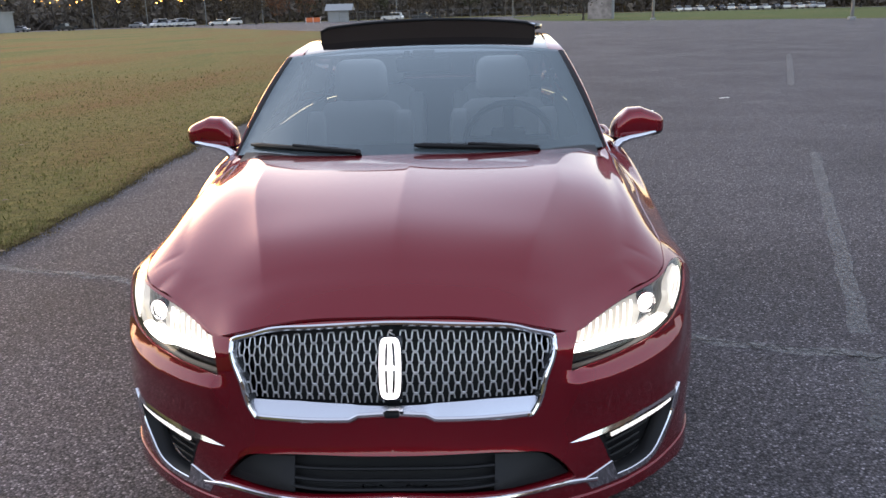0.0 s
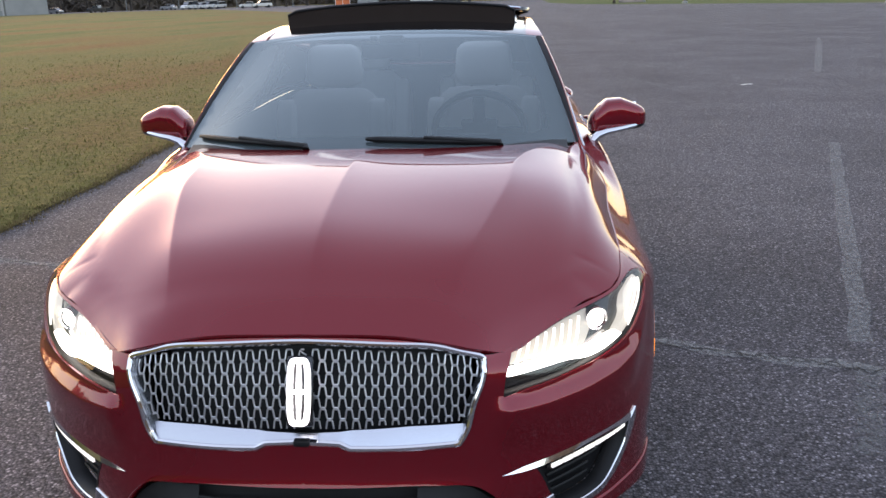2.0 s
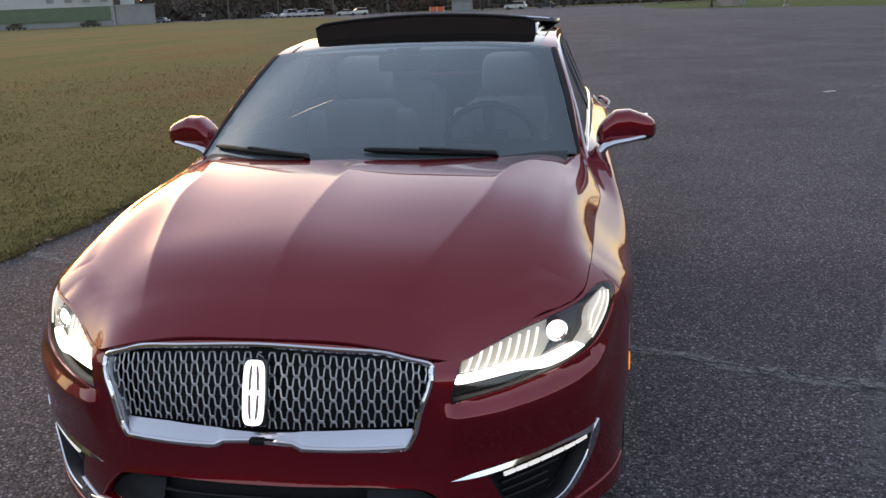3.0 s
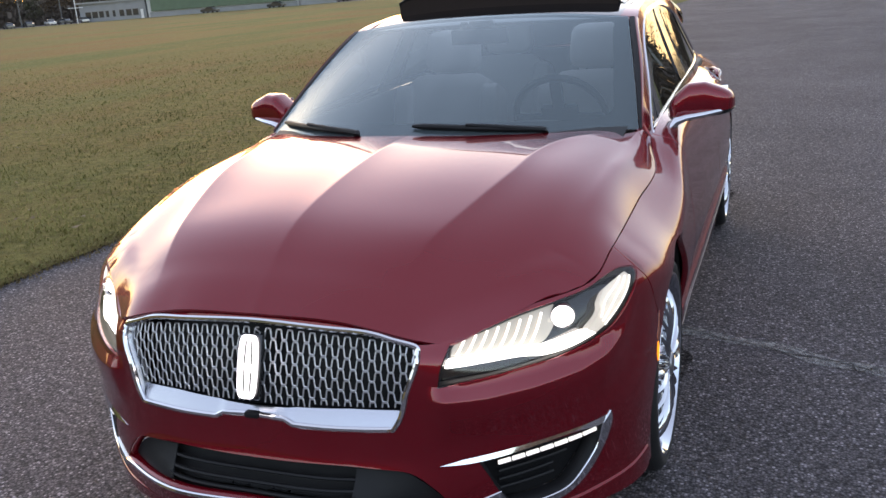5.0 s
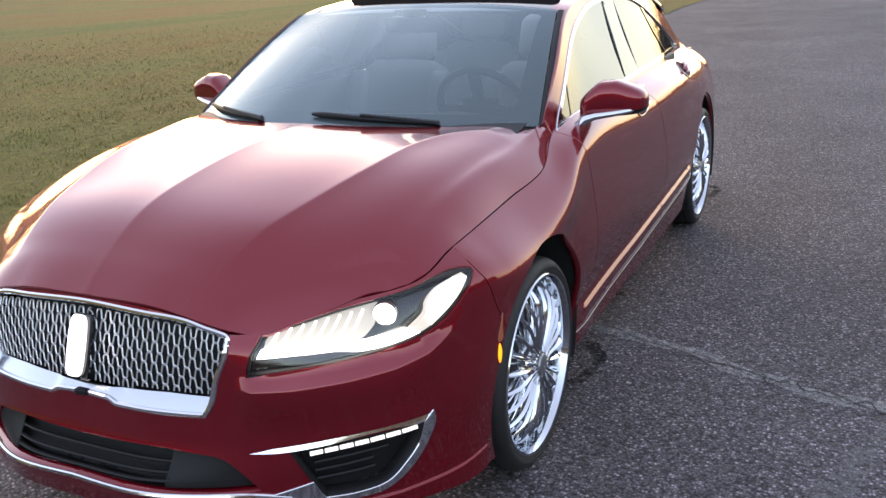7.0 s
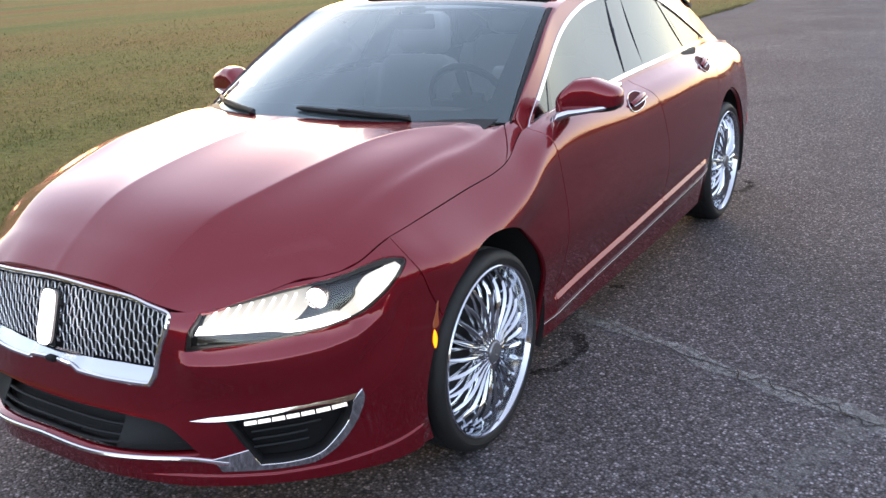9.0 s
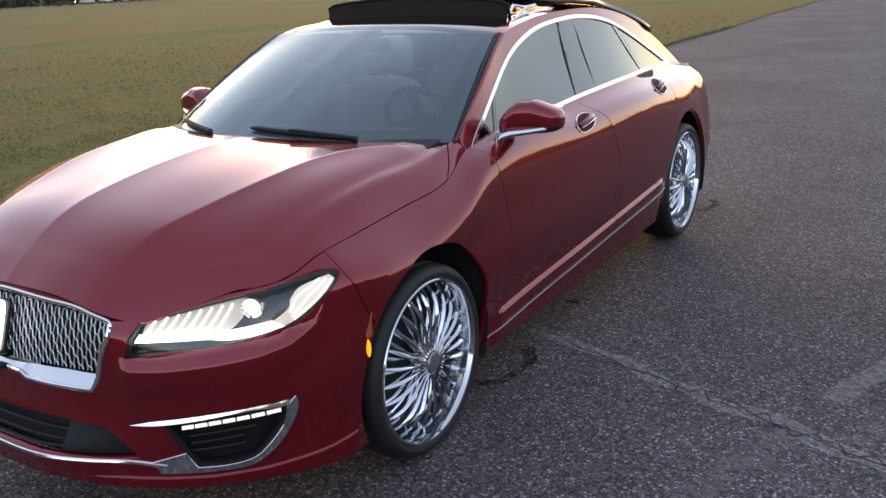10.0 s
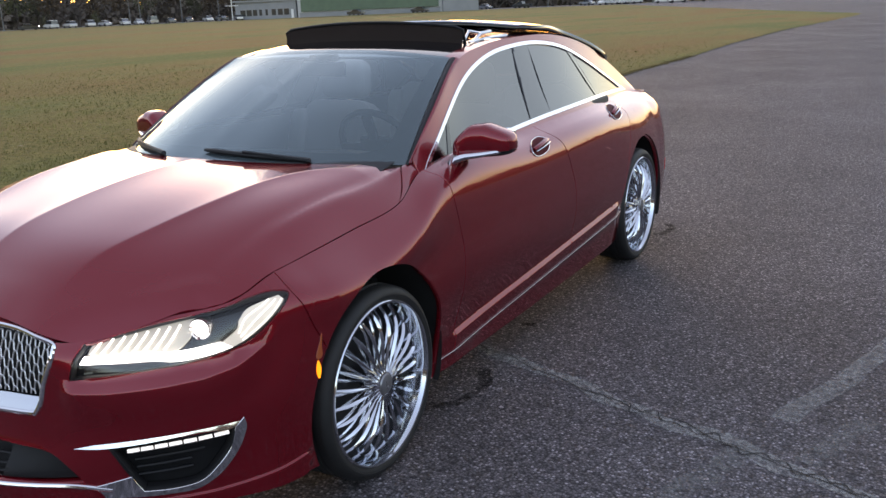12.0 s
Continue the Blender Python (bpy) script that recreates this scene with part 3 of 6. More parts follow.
# hood, in plan (x, y)
side_run = [np.array((hood_side(y)[0] - .002, y)) for y in np.linspace(.45, 1.25, 46)]
hood_edge = along([np.array(p) for p in ((.0, .052), (.25, .058), (.42, .077), (.493, .124), (.564, .203), (.651, .295), (.753, .399))], .015, False) + side_run \
    + along([side_run[-1] + np.array((-.004, .012)), np.array((.795, 1.30)), np.array((.735, 1.395)), np.array((.65, 1.315)), np.array((.45, 1.185)), np.array((.25, 1.12)), np.array((0, 1.095))], .015, False, (2,))
hood_loop = clean(hood_edge + [np.array((0.0, y)) for y in np.linspace(1.095, .052, 50)])
crease_points = [np.array((x, y)) for y in np.arange(.06, 1.12, .012) for x in (.004, .012)] + [np.array((crease_line(y) + d, y)) for y in np.arange(.10, 1.22, .012) for d in (-.013, -.005, 0, .005, .013)]
shape("hood", *sheet(hood, inset_keep(hood_loop, .0), (), .015, .03, 1, extra=crease_points), PAINT, car)

corner = along([np.array((hood_side(1.262)[0] - .002, 1.262)), np.array((.798, 1.306)), np.array((.737, 1.402))], .012)
top_run2 = [np.array((hood_side(y)[0] - .001, y)) for y in np.linspace(1.27, 1.56, 18)]
fender_top = clean(top_run2 + [np.array((.735, 1.56)), np.array((.715, 1.45))] + corner[::-1])
for side in (0, -1):
    shape("fender_top", *sheet(hood, fender_top, (), .015, .02, side, lift=-.001), PAINT, car)

under = [np.array((min(p[0], .77), p[1])) for p in hood_loop]
shape("hood_liner", *sheet(hood, clean(under, .006), (), .06, 0, 1, lift=-.035), UNDER, car)


def cowl(u, q):
    """The black panel between the hood's rear edge and the glass."""
    yr, zr = hood_rear(abs(u) * .70)
    yb, zb = ws_base(abs(u) * .70)
    return (u * .70, yr - .06 + (yb + .09 - yr + .06) * q, zr - .03 + (zb + .022 - zr + .03) * q)


cowl_loop = [np.array((u, 0.0)) for u in np.linspace(0, 1, 20)] + [np.array((1.0, .5))] + [np.array((u, 1.0)) for u in np.linspace(1, 0, 20)] + [np.array((0.0, .5))]
shape("cowl", *sheet(cowl, cowl_loop, (), .08, 0, 1), BLACK, car)

# windscreen and roof
ws_loop = clean([np.array((u, 0.0)) for u in np.linspace(0, 1, 24)] + [np.array((1.0, v)) for v in np.linspace(0, 1, 24)] + [np.array((u, 1.0)) for u in np.linspace(1, 0, 24)] + [np.array((0.0, v)) for v in np.linspace(1, 0, 24)])
shape("windscreen", *sheet(windscreen, ws_loop, (), .05, .004, 1), WINDSCREEN, car)
def y_rail(y0, y1, d=0.0, n=40):
    return [np.array((rail(y)[0] - d, y)) for y in np.linspace(y0, y1, n)]


# red roof rails, black glass header and rear glass
inner_rail = [np.array((.576 - .02 * abs(y - 2.6), y)) for y in np.linspace(4.38, 2.03, 50)]
rail_loop = clean(y_rail(2.03, 4.38, .003, 50) + inner_rail)
header_loop = clean([np.array((0.0, 1.995))] + [np.array((x, ws_top(x)[0] + .006)) for x in np.linspace(.03, .568, 16)] + [np.array((.567, 2.30)), np.array((.55, 2.315))] + [np.array((x, 2.315)) for x in np.linspace(.50, 0, 13)] + [np.array((0.0, y)) for y in np.linspace(2.30, 2.01, 8)])
rear_loop = clean([np.array((x, 3.05)) for x in np.linspace(0, .555, 12)] + inner_rail[::-1][22:] + [np.array((x, 4.37)) for x in np.linspace(.48, 0, 12)] + [np.array((0.0, y)) for y in np.linspace(4.35, 3.08, 30)])
frame_loop = clean([np.array((.50, y)) for y in np.linspace(3.04, 2.33, 14)] + [np.array((.566 - .02 * abs(y - 2.6), y)) for y in np.linspace(2.33, 3.04, 14)])
for side in (0, -1):
    shape("roof_side_frame", *sheet(roof, frame_loop, (), .03, .012, side, lift=-.003), GLOSS_BLACK, car, "gloss black edge of the roof opening")
for side in (0, -1):
    shape("roof_rail", *sheet(roof, rail_loop, (), .03, .03, side), PAINT, car)
shape("roof_header", *sheet(roof, header_loop, (), .04, .012, 1, lift=-.002), GLOSS_BLACK, car, "gloss black glass roof header")
shape("rear_window", *sheet(roof, rear_loop, (), .05, .012, 1, lift=-.004), GLOSS_BLACK, car, "black tinted rear glass")


def pillar(q, v):
    a = np.array(windscreen(1.0, v))
    y = 1.44 + (2.045 - 1.44) * v
    xr, zr = rail(y)
    b = np.array((xr, y + .012, zr))
    p = a + (b - a) * q
    return p + np.array((.5, -.5, .7)) * .010 * 4 * q * (1 - q)


def pillar_strip(q0, q1):
    return [np.array((q, 0.0)) for q in np.linspace(q0, q1, 5)] + [np.array((q1, v)) for v in np.linspace(.04, 1, 26)] + [np.array((q, 1.0)) for q in np.linspace(q1 - .02, q0, 5)] + [np.array((q0, v)) for v in np.linspace(.97, .03, 26)]


for side in (0, -1):
    shape("windscreen_pillar", *sheet(pillar, pillar_strip(.60, 1), (), .05, .01, side, scale=(.3, .7)), PAINT, car)
    shape("pillar_seal", *sheet(pillar, pillar_strip(.04, .595), (), .05, .01, side, lift=-.003, scale=(.3, .7)), BLACK, car, "black rubber seal along the windscreen")

# trunk lid between the rear glass and the tail
def trunk(x, y):
    q = abs(x) / .68
    k = (y - 4.37) / .34
    return (x, y, 1.018 - .06 * k - (.045 - .03 * k) * q ** 2)


trunk_loop = clean([np.array((x, 4.375)) for x in np.linspace(0, .60, 14)] + [np.array(p) for p in ((.64, 4.42), (.655, 4.5), (.66, 4.575), (.55, 4.62), (.3, 4.675), (0, 4.695))] + [np.array((0.0, y)) for y in np.linspace(4.68, 4.39, 12)])
shape("trunk_lid", *sheet(trunk, trunk_loop, (), .05, .02, 1), PAINT, car)

# ---- side windows: openings in the cabin's flank, as (y, z) ----
dlo_top = Curve1([1.50, 1.62, 1.80, 2.05, 2.30, 2.62, 2.95, 3.25, 3.55, 3.85, 4.05, 4.18], [.984, 1.060, 1.170, 1.292, 1.358, 1.387, 1.381, 1.334, 1.238, 1.125, 1.05, 1.002])
dlo_low = Curve1([1.50, 2.0, 2.66, 3.3, 3.8, 4.18], [.980, 1.006, 1.027, 1.03, 1.018, 1.0])


def dlo_loop(d):
    y0, y1 = 1.50 + d * 2.2, 4.18 - d * 3.2
    ys = np.linspace(y0, y1, 70)
    return clean([np.array((y, dlo_low(y) + d)) for y in ys] + [np.array((y, max(dlo_top(y) - d, dlo_low(y) + d + .002))) for y in ys[::-1]], .005)


def window_loop(b0, b1, t0, t1, d=.021):
    """A pane between two leaning edges: from b0 to b1 along the sill, t0 to t1 along the top."""
    low = [np.array((y, dlo_low(y) + d)) for y in np.linspace(b0, b1, 24)]
    top = [np.array((y, max(dlo_top(y) - d, dlo_low(y) + d + .003))) for y in np.linspace(t1, t0, 24)]
    return clean(low + top, .006)


cab = clean([np.array((y, sill_line(y)[1] - .004)) for y in np.linspace(1.47, 4.38, 60)] + [np.array((y, rail(y)[1])) for y in np.linspace(4.38, 1.47, 90)])
for side in (0, -1):
    shape("cabin_side", *sheet(cabin, cab, (dlo_loop(0.0),), .025, .02, side), PAINT, car)
    shape("window_trim", *sheet(cabin, dlo_loop(.001), (dlo_loop(.018),), .02, .012, side, lift=.004), CHROME, car, "chrome window surround")
    shape("door_pillar", *sheet(cabin, dlo_loop(.017), (window_loop(1.735, 2.515, 1.80, 2.615), window_loop(2.755, 3.475, 2.795, 3.285), window_loop(3.515, 4.10, 3.345, 4.10), window_loop(1.575, 1.71, 1.60, 1.77)), .02, .012, side, lift=-.001), GLOSS_BLACK, car, "gloss black pillar trim")
    for w in ((1.733, 2.517, 1.798, 2.617), (2.753, 3.477, 2.793, 3.287), (3.513, 4.102, 3.343, 4.102), (1.573, 1.712, 1.598, 1.772)):
        shape("side_window", *sheet(cabin, window_loop(*w, d=.019), (), .06, 0, side, lift=-.004), SIDE_GLASS, car)

# ---- front details ----
def pushed(d):
    """The belt surface moved in (minus) or out by d."""
    def f(s, t):
        e = 2e-3
        p = np.array(belt(s, t))
        n = np.cross(np.array(belt(s + e, t)) - np.array(belt(max(s - e, 0), t)), np.array(belt(s, t + e)) - np.array(belt(s, t - e)))
        n = n / (np.linalg.norm(n) + 1e-9)
        if np.dot(n, p - np.array((0, 2.4, .5))) < 0:
            n = -n
        if s < 1e-3:
            n[0] = 0
        return p + n * d
    return f


def on_front(pts, d, step=.012):
    """A 3D line along the front through points ('x' or 'y', value, z), lifted by d."""
    st = smooth_loop([at_x(x, z) if k == "x" else at_y(x, z) for k, x, z in pts], step, False)
    f = pushed(d)
    return [f(*p) for p in st]


def flip_x(path):
    return [(-p[0], p[1], p[2]) for p in path]


grille = bpy.data.objects.new("grille", None)
scene.collection.objects.link(grille)
grille.parent = car
f_in = pushed(-.022)
half = [pushed(-.001)(*p) for p in grille_half]
loop3 = half + [(-p[0], p[1], p[2]) for p in half[::-1][1:-1]]
bm = bmesh.new()
tube(bm, loop3, .0075, 8, True, flat=1.0, up=(0, 1, .2))
part("grille_frame", bm, CHROME, grille)
bezel_in = [pushed(-.034)(*p) for p in [np.array((0.0, q[1])) if a[0] < 1e-6 else q for a, q in zip(grille_half, inset(clean([np.array(p) for p in grille_half] + col(grille_half[-1][1], grille_half[0][1])[1:-1]), .007))]]
bm = bmesh.new()
ra, rb = [[bm.verts.new(p) for p in (q + [(-p[0], p[1], p[2]) for p in q[::-1][1:-1]])] for q in (half, bezel_in[:len(half)])]
for i in range(len(ra)):
    bm.faces.new((ra[i], ra[(i + 1) % len(ra)], rb[(i + 1) % len(ra)], rb[i]))
part("grille_bezel", bm, SATIN, grille)
backing = clean([np.array((p[0], p[1])) for p in grille_half] + col(grille_half[-1][1], grille_half[0][1])[1:-1])
shape("backing", *sheet(pushed(-.075), backing, (), .04, 0, 1, scale=BS), BLACK, grille)
# polished bar along the grille's foot, leaning back so that it faces the sky
bar_low = lambda x: float(np.interp(abs(x), [0, .088, .112, .366, .380], [.565, .560, .548, .546, .550]))
bar_top = lambda x: float(np.interp(abs(x), [0, .105, .25, .380], [.580, .583, .587, .584]))
bm = bmesh.new()
cols = []
for x in np.linspace(-.376, .376, 77):
    q = np.array(belt(*at_x(abs(x), bar_low(x))))
    q[0] = x
    h = bar_top(x) - bar_low(x)
    cols.append([bm.verts.new(q + np.array(d)) for d in ((0, .010, -.004), (0, .002, .001), (0, .004 + .30 * h, h * .55), (0, .006 + .62 * h, h), (0, .03, h - .004))])
for u, w in zip(cols, cols[1:]):
    for k in range(4):
        bm.faces.new((u[k], w[k], w[k + 1], u[k + 1]))
part("grille_foot_bar", bm, SATIN, grille)
# wavy bars of the mesh
PITCH, ROW = .0315, .0277
g_in = np.array(inset(clean(backing), .006))
for k in range(0, 7):
    zc = .7655 - k * ROW
    sag = .024 * (1 - k / 7.5)
    phase = 0.5 * (k % 2)
    run, runs = [], []
    for i in range(int(.46 / (PITCH / 24))):
        x = i * PITCH / 24
        u = (x / PITCH + phase) % 1.0
        tri = abs(2 * u - 1) * 2 - 1
        z = zc - sag * (x / .42) ** 2 + .0117 * max(-1, min(1, tri * 4.4))
        if z < .590 or z > .790 or x > .43:
            ok = False
        else:
            st = at_x(x, z)
            ok = inside([st], g_in)[0] if x > .004 else True
        if ok:
            run.append(f_in(*st))
        if not ok or i == int(.46 / (PITCH / 24)) - 1:
            if len(run) > 3:
                runs.append(run)
            run = []
    if not runs:
        continue
    for r in runs:
        for line in ([flip_x(r[::-1]) + r[1:]] if r[0][0] < .01 else [r, flip_x(r)]):
            bm = bmesh.new()
            tube(bm, line, .0023, 6, False, up=(0, 1, 0))
            part("mesh_bar", bm, MESH_SILVER, grille)
# short links between neighbouring bars
link_mesh = None
for k in range(0, 7):
    for j in range(0, 16):
        x = (j + .5 - .5 * (k % 2)) * PITCH
        zc = .7655 - k * ROW - .024 * (1 - (k + .5) / 7.5) * (x / .42) ** 2
        st = at_x(x, zc - ROW / 2)
        if zc - ROW / 2 > .592 and inside([st], g_in)[0]:
            p = f_in(*st)
            for sg in (1, -1):
                if link_mesh is None:
                    bm = bmesh.new()
                    box(bm, (0, 0, 0), (.0110, .004, .0056), bevel=.001)
                    ob = part("mesh_link", bm, MESH_SILVER, grille)
                    link_mesh = ob.data
                else:
                    ob = new("mesh_link", link_mesh)
                    ob.parent = grille
                ob.location = (sg * p[0], p[1], p[2])

# lit badge: a tall frame with a cross in it
bm = bmesh.new()
yb = belt(0, belt_t(0, .67))[1] - .012
zc, hw, hh = .692, .0215, .068
LEAN = .36  # the badge leans back with the grille
ring = []
for a in range(40):
    th = a * math.tau / 40
    cx, cz = math.cos(th), math.sin(th)
    x = hw * math.copysign(abs(cx) ** .30, cx)
    z = hh * math.copysign(abs(cz) ** .30, cz)
    x *= 1 - .14 * (z / hh) ** 2
    ring.append((x, yb + LEAN * z, zc + z))
tube(bm, ring, .0072, 8, True, up=(0, 1, 0))
tube(bm, [(0, yb - LEAN * hh, zc - hh), (0, yb, zc), (0, yb + LEAN * hh, zc + hh)], [.004, .0075, .004], 8, up=(0, 1, 0))
tube(bm, [(-hw, yb, zc), (0, yb, zc), (hw, yb, zc)], [.005, .006, .005], 8, up=(0, 1, 0))
part("badge", bm, EMBLEM, grille, "white lit upright badge")
bm = bmesh.new()
box(bm, (0, .016, 0), (.062, .014, .165), bevel=.006, m=Matrix.Translation((0, yb, zc)) @ Matrix.Rotation(-math.atan(LEAN), 4, "X"))
part("badge_mount", bm, GLOSS_BLACK, grille)
bm = bmesh.new()
box(bm, (0, belt(0, belt_t(0, .565))[1] - .004, .567), (.038, .02, .016), bevel=.004)
part("front_camera", bm, BLACK, grille)

# lower intake with slats and a bright strip
intake = bpy.data.objects.new("lower_intake", None)
scene.collection.objects.link(intake)
intake.parent = car
in_loop = clean([np.array(p) for p in intake_half] + col(intake_half[-1][1], intake_half[0][1])[1:-1])
shape("backing", *sheet(pushed(-.06), in_loop, (), .05, 0, 1, scale=BS), UNDER, intake)
for k, z in enumerate((.432, .410, .388)):
    xm = (.40, .43, .45)[k]
    p = on_front([("x", x, z - .012 * (x / .45) ** 2) for x in np.linspace(0, xm, 8)], -.028, .03)
    bm = bmesh.new()
    tube(bm, flip_x(p[::-1]) + p[1:], .006, 6, up=(0, 0, 1), flat=.8)
    part("slat", bm, BLACK, intake)
wing = clean(smooth_loop([at_x(x, z) for x, z in ((.27, .449), (.39, .434), (.445, .393), (.478, .349), (.40, .351), (.27, .358))], .015, True, (0, 3, 5)))
for side in (0, -1):
    shape("side_blank", *sheet(pushed(-.022), wing, (), .03, .004, side, scale=BS), BLACK, intake)
p = on_front([("x", 0, .363), ("x", .20, .354), ("x", .36, .344), ("x", .47, .333), ("x", .545, .312)], .002)
bm = bmesh.new()
tube(bm, flip_x(p[::-1]) + p[1:], .0065, 8, up=(0, 1, 0))
part("chrome_strip", bm, CHROME, intake)

# fog pockets
SPEAR = [("x", .467, .446), ("x", .535, .457), ("x", .634, .469), ("x", .725, .477), ("y", .335, .482), ("y", .366, .480), ("y", .360, .462), ("y", .344, .457), ("x", .753, .459), ("x", .631, .449), ("x", .595, .446), ("x", .533, .443)]
OUTER = [("y", .366, .480), ("y", .371, .462), ("y", .364, .417), ("y", .340, .360), ("x", .754, .305), ("x", .719, .281), ("x", .66, .277), ("x", .529, .288), ("x", .508, .327), ("x", .592, .348), ("x", .611, .295),
         ("x", .673, .292), ("x", .727, .303), ("y", .304, .342), ("y", .334, .393), ("y", .345, .455)]
def tilted(z0, x0, slope, out, lean):
    """The belt surface leaning back from a lower line z0 + slope (x - x0), so that it faces the sky."""
    def f(s_, t_):
        p = np.array(belt(s_, t_))
        d = p[2] - (z0 + slope * (p[0] - x0))
        return np.array(pushed(out - lean * d)(s_, t_))
    return f


for side in (0, -1):
    fog = bpy.data.objects.new("fog_lamp", None)
    scene.collection.objects.link(fog)
    fog.parent = car
    shape("pocket", *sheet(pushed(-.05), fog_hole, (), .03, 0, side, scale=BS), BLACK, fog)
    shape("pocket_rim", *sheet(pushed(.0008), clean(inset(fog_hole, -.003)), (clean(inset(fog_hole, .004)),), .02, .045, side, scale=BS), BLACK, fog)
    shape("chrome_spear", *sheet(tilted(.440, .467, .055, .004, .35), front_loop(SPEAR, .008, (0, 5)), (), .02, .012, side, scale=BS), CHROME, fog)
    shape("chrome_surround", *sheet(pushed(.005), front_loop(OUTER, .010, (0, 7, 8, 9, 10, 15)), (), .015, .014, side, scale=BS), CHROME, fog)
    for k in range(7):
        q0, q1 = (k + .06) / 7, (k + .94) / 7
        lo = [at_x(.590 + .206 * q, .4225 + .014 * q) for q in (q0, q1)]
        hi = [at_x(.590 + .206 * q, .4320 + .014 * q) for q in (q1, q0)]
        shape("daytime_light", *sheet(pushed(-.001), lo + hi, (), .012, .006, side, scale=BS), DRL, fog)
    for z0 in (.405, .380, .355, .330):
        q = on_front([("x", .60, z0), ("x", .66, z0 + .002), ("x", .715 if z0 < .37 else .745, z0 + .006)], -.036)
        if side:
            q = flip_x(q)
        bm = bmesh.new()
        tube(bm, q, .0045, 6)
        part("slat", bm, BLACK, fog)

# headlights
LBAR = [("x", .500, .712), ("x", .616, .709), ("x", .691, .700), ("x", .778, .701), ("x", .800, .684), ("x", .749, .672), ("x", .696, .671), ("x", .637, .684), ("x", .577, .687), ("x", .492, .688)]
LSIDE = [("x", .782, .702), ("y", .397, .726), ("y", .414, .762), ("y", .450, .792), ("y", .508, .804), ("y", .548, .808), ("y", .554, .793), ("y", .528, .771), ("y", .490, .741), ("y", .448, .714), ("y", .405, .692), ("x", .796, .682)]
GUIDE = [("x", .503, .716), ("x", .510, .742), ("x", .53, .755), ("x", .60, .768), ("x", .70, .782), ("x", .708, .73), ("x", .690, .704), ("x", .616, .711)]
for side in (0, -1):
    hl = bpy.data.objects.new("headlight", None)
    scene.collection.objects.link(hl)
    hl.parent = car
    shape("housing", *sheet(pushed(-.05), lamp_hole, (), .03, 0, side, scale=BS), GLOSS_BLACK, hl)
    shape("bezel", *sheet(pushed(-.008), clean(inset(lamp_hole, .001)), (clean(inset(lamp_hole, .005)),), .02, .03, side, scale=BS), BLACK, hl)
    shape("light_bar", *sheet(pushed(-.018), front_loop(LBAR, .012, (0, 3, 4, 9)), (), .015, .02, side, scale=BS), LAMP, hl, "glowing white light bar")
    shape("outer_light", *sheet(pushed(-.020), front_loop(LSIDE, .012, (0, 5, 6, 11)), (), .015, .02, side, scale=BS), LAMP_SIDE, hl, "dimmer cream outer light guide")
    for k in range(3):
        q = .12 + .38 * k
        p = on_front([("y", .399 + .008 * q, .724 - .030 * q), ("y", .420 + .066 * q, .765 - .026 * q), ("y", .506 + .044 * q, .803 - .010 * q)], -.014, .012)
        bm = bmesh.new()
        tube(bm, p if not side else flip_x(p), .0026, 6)
        part("light_rib", bm, FIN, hl)
    shape("reflector", *sheet(pushed(-.030), front_loop(GUIDE, .012, (0, 4, 5)), (), .015, .01, side, scale=BS), REFLECTOR, hl, "glowing cream reflector")
    sg = -1 if side else 1
    for k in range(8):
        q = k / 7
        x = .512 + .150 * q
        p = on_front([("x", x, .715 - .008 * q), ("x", x + .012, .748 + .020 * q)], -.020, .01)
        bm = bmesh.new()
        tube(bm, p if not side else flip_x(p), .0036, 6)
        part("light_fin", bm, FIN, hl)
    c = Vector(pushed(-.030)(*at_x(.724, .756)))
    c.x *= sg
    m = look(c, c + Vector((sg * -.35, 1, -.05)))
    bm = bmesh.new()
    lathe(bm, [(-.03, .030), (.012, .032), (.016, .029), (.012, .026)], 28, "Z")
    bm.transform(m)
    part("projector_ring", bm, CHROME, hl)
    bm = bmesh.new()
    bmesh.ops.create_uvsphere(bm, u_segments=24, v_segments=12, radius=.026, matrix=m @ Matrix.Diagonal((1, 1, .6, 1)))
    part("projector_lens", bm, LAMP, hl, "bright round projector lens")
    shape("lens", *sheet(belt, clean(inset(lamp_hole, .002)), (), .02, 0, side, lift=-.001, scale=BS), LENS, hl)

# side markers, sill strips
for side in (0, -1):
    mk = clean(smooth_loop([at_y(.612, .575), at_y(.622, .545), at_y(.612, .515), at_y(.602, .54)], .008, True))
    shape("side_marker", *sheet(pushed(.001), mk, (), .008, .004, side, scale=BS), AMBER, car, "amber lit side marker")
    mk2 = clean(smooth_loop([at_y(.640, .655), at_y(.634, .62), at_y(.622, .578), at_y(.614, .578), at_y(.628, .63)], .008, True))
    shape("marker_reflector", *sheet(pushed(.001), mk2, (), .01, .004, side, scale=BS), material("dull_amber", (.35, .08, .02), .15, coat=1.0), car)
    q = [pushed(.003)(*at_y(y, sill(y))) for y in np.linspace(1.385, 3.42, 40)]
    bm = bmesh.new()
    tube(bm, q if not side else flip_x(q), .0017, 6)
    part("sill_strip", bm, STRIP, car)
    rk = clean(smooth_loop([at_y(4.50, .50), at_y(4.57, .51), at_y(4.56, .44), at_y(4.50, .44)], .012, True))
    shape("rear_reflector", *sheet(pushed(.002), rk, (), .02, .004, side, scale=BS), material("red_reflector", (.5, .01, .01), .1, coat=1.0), car)

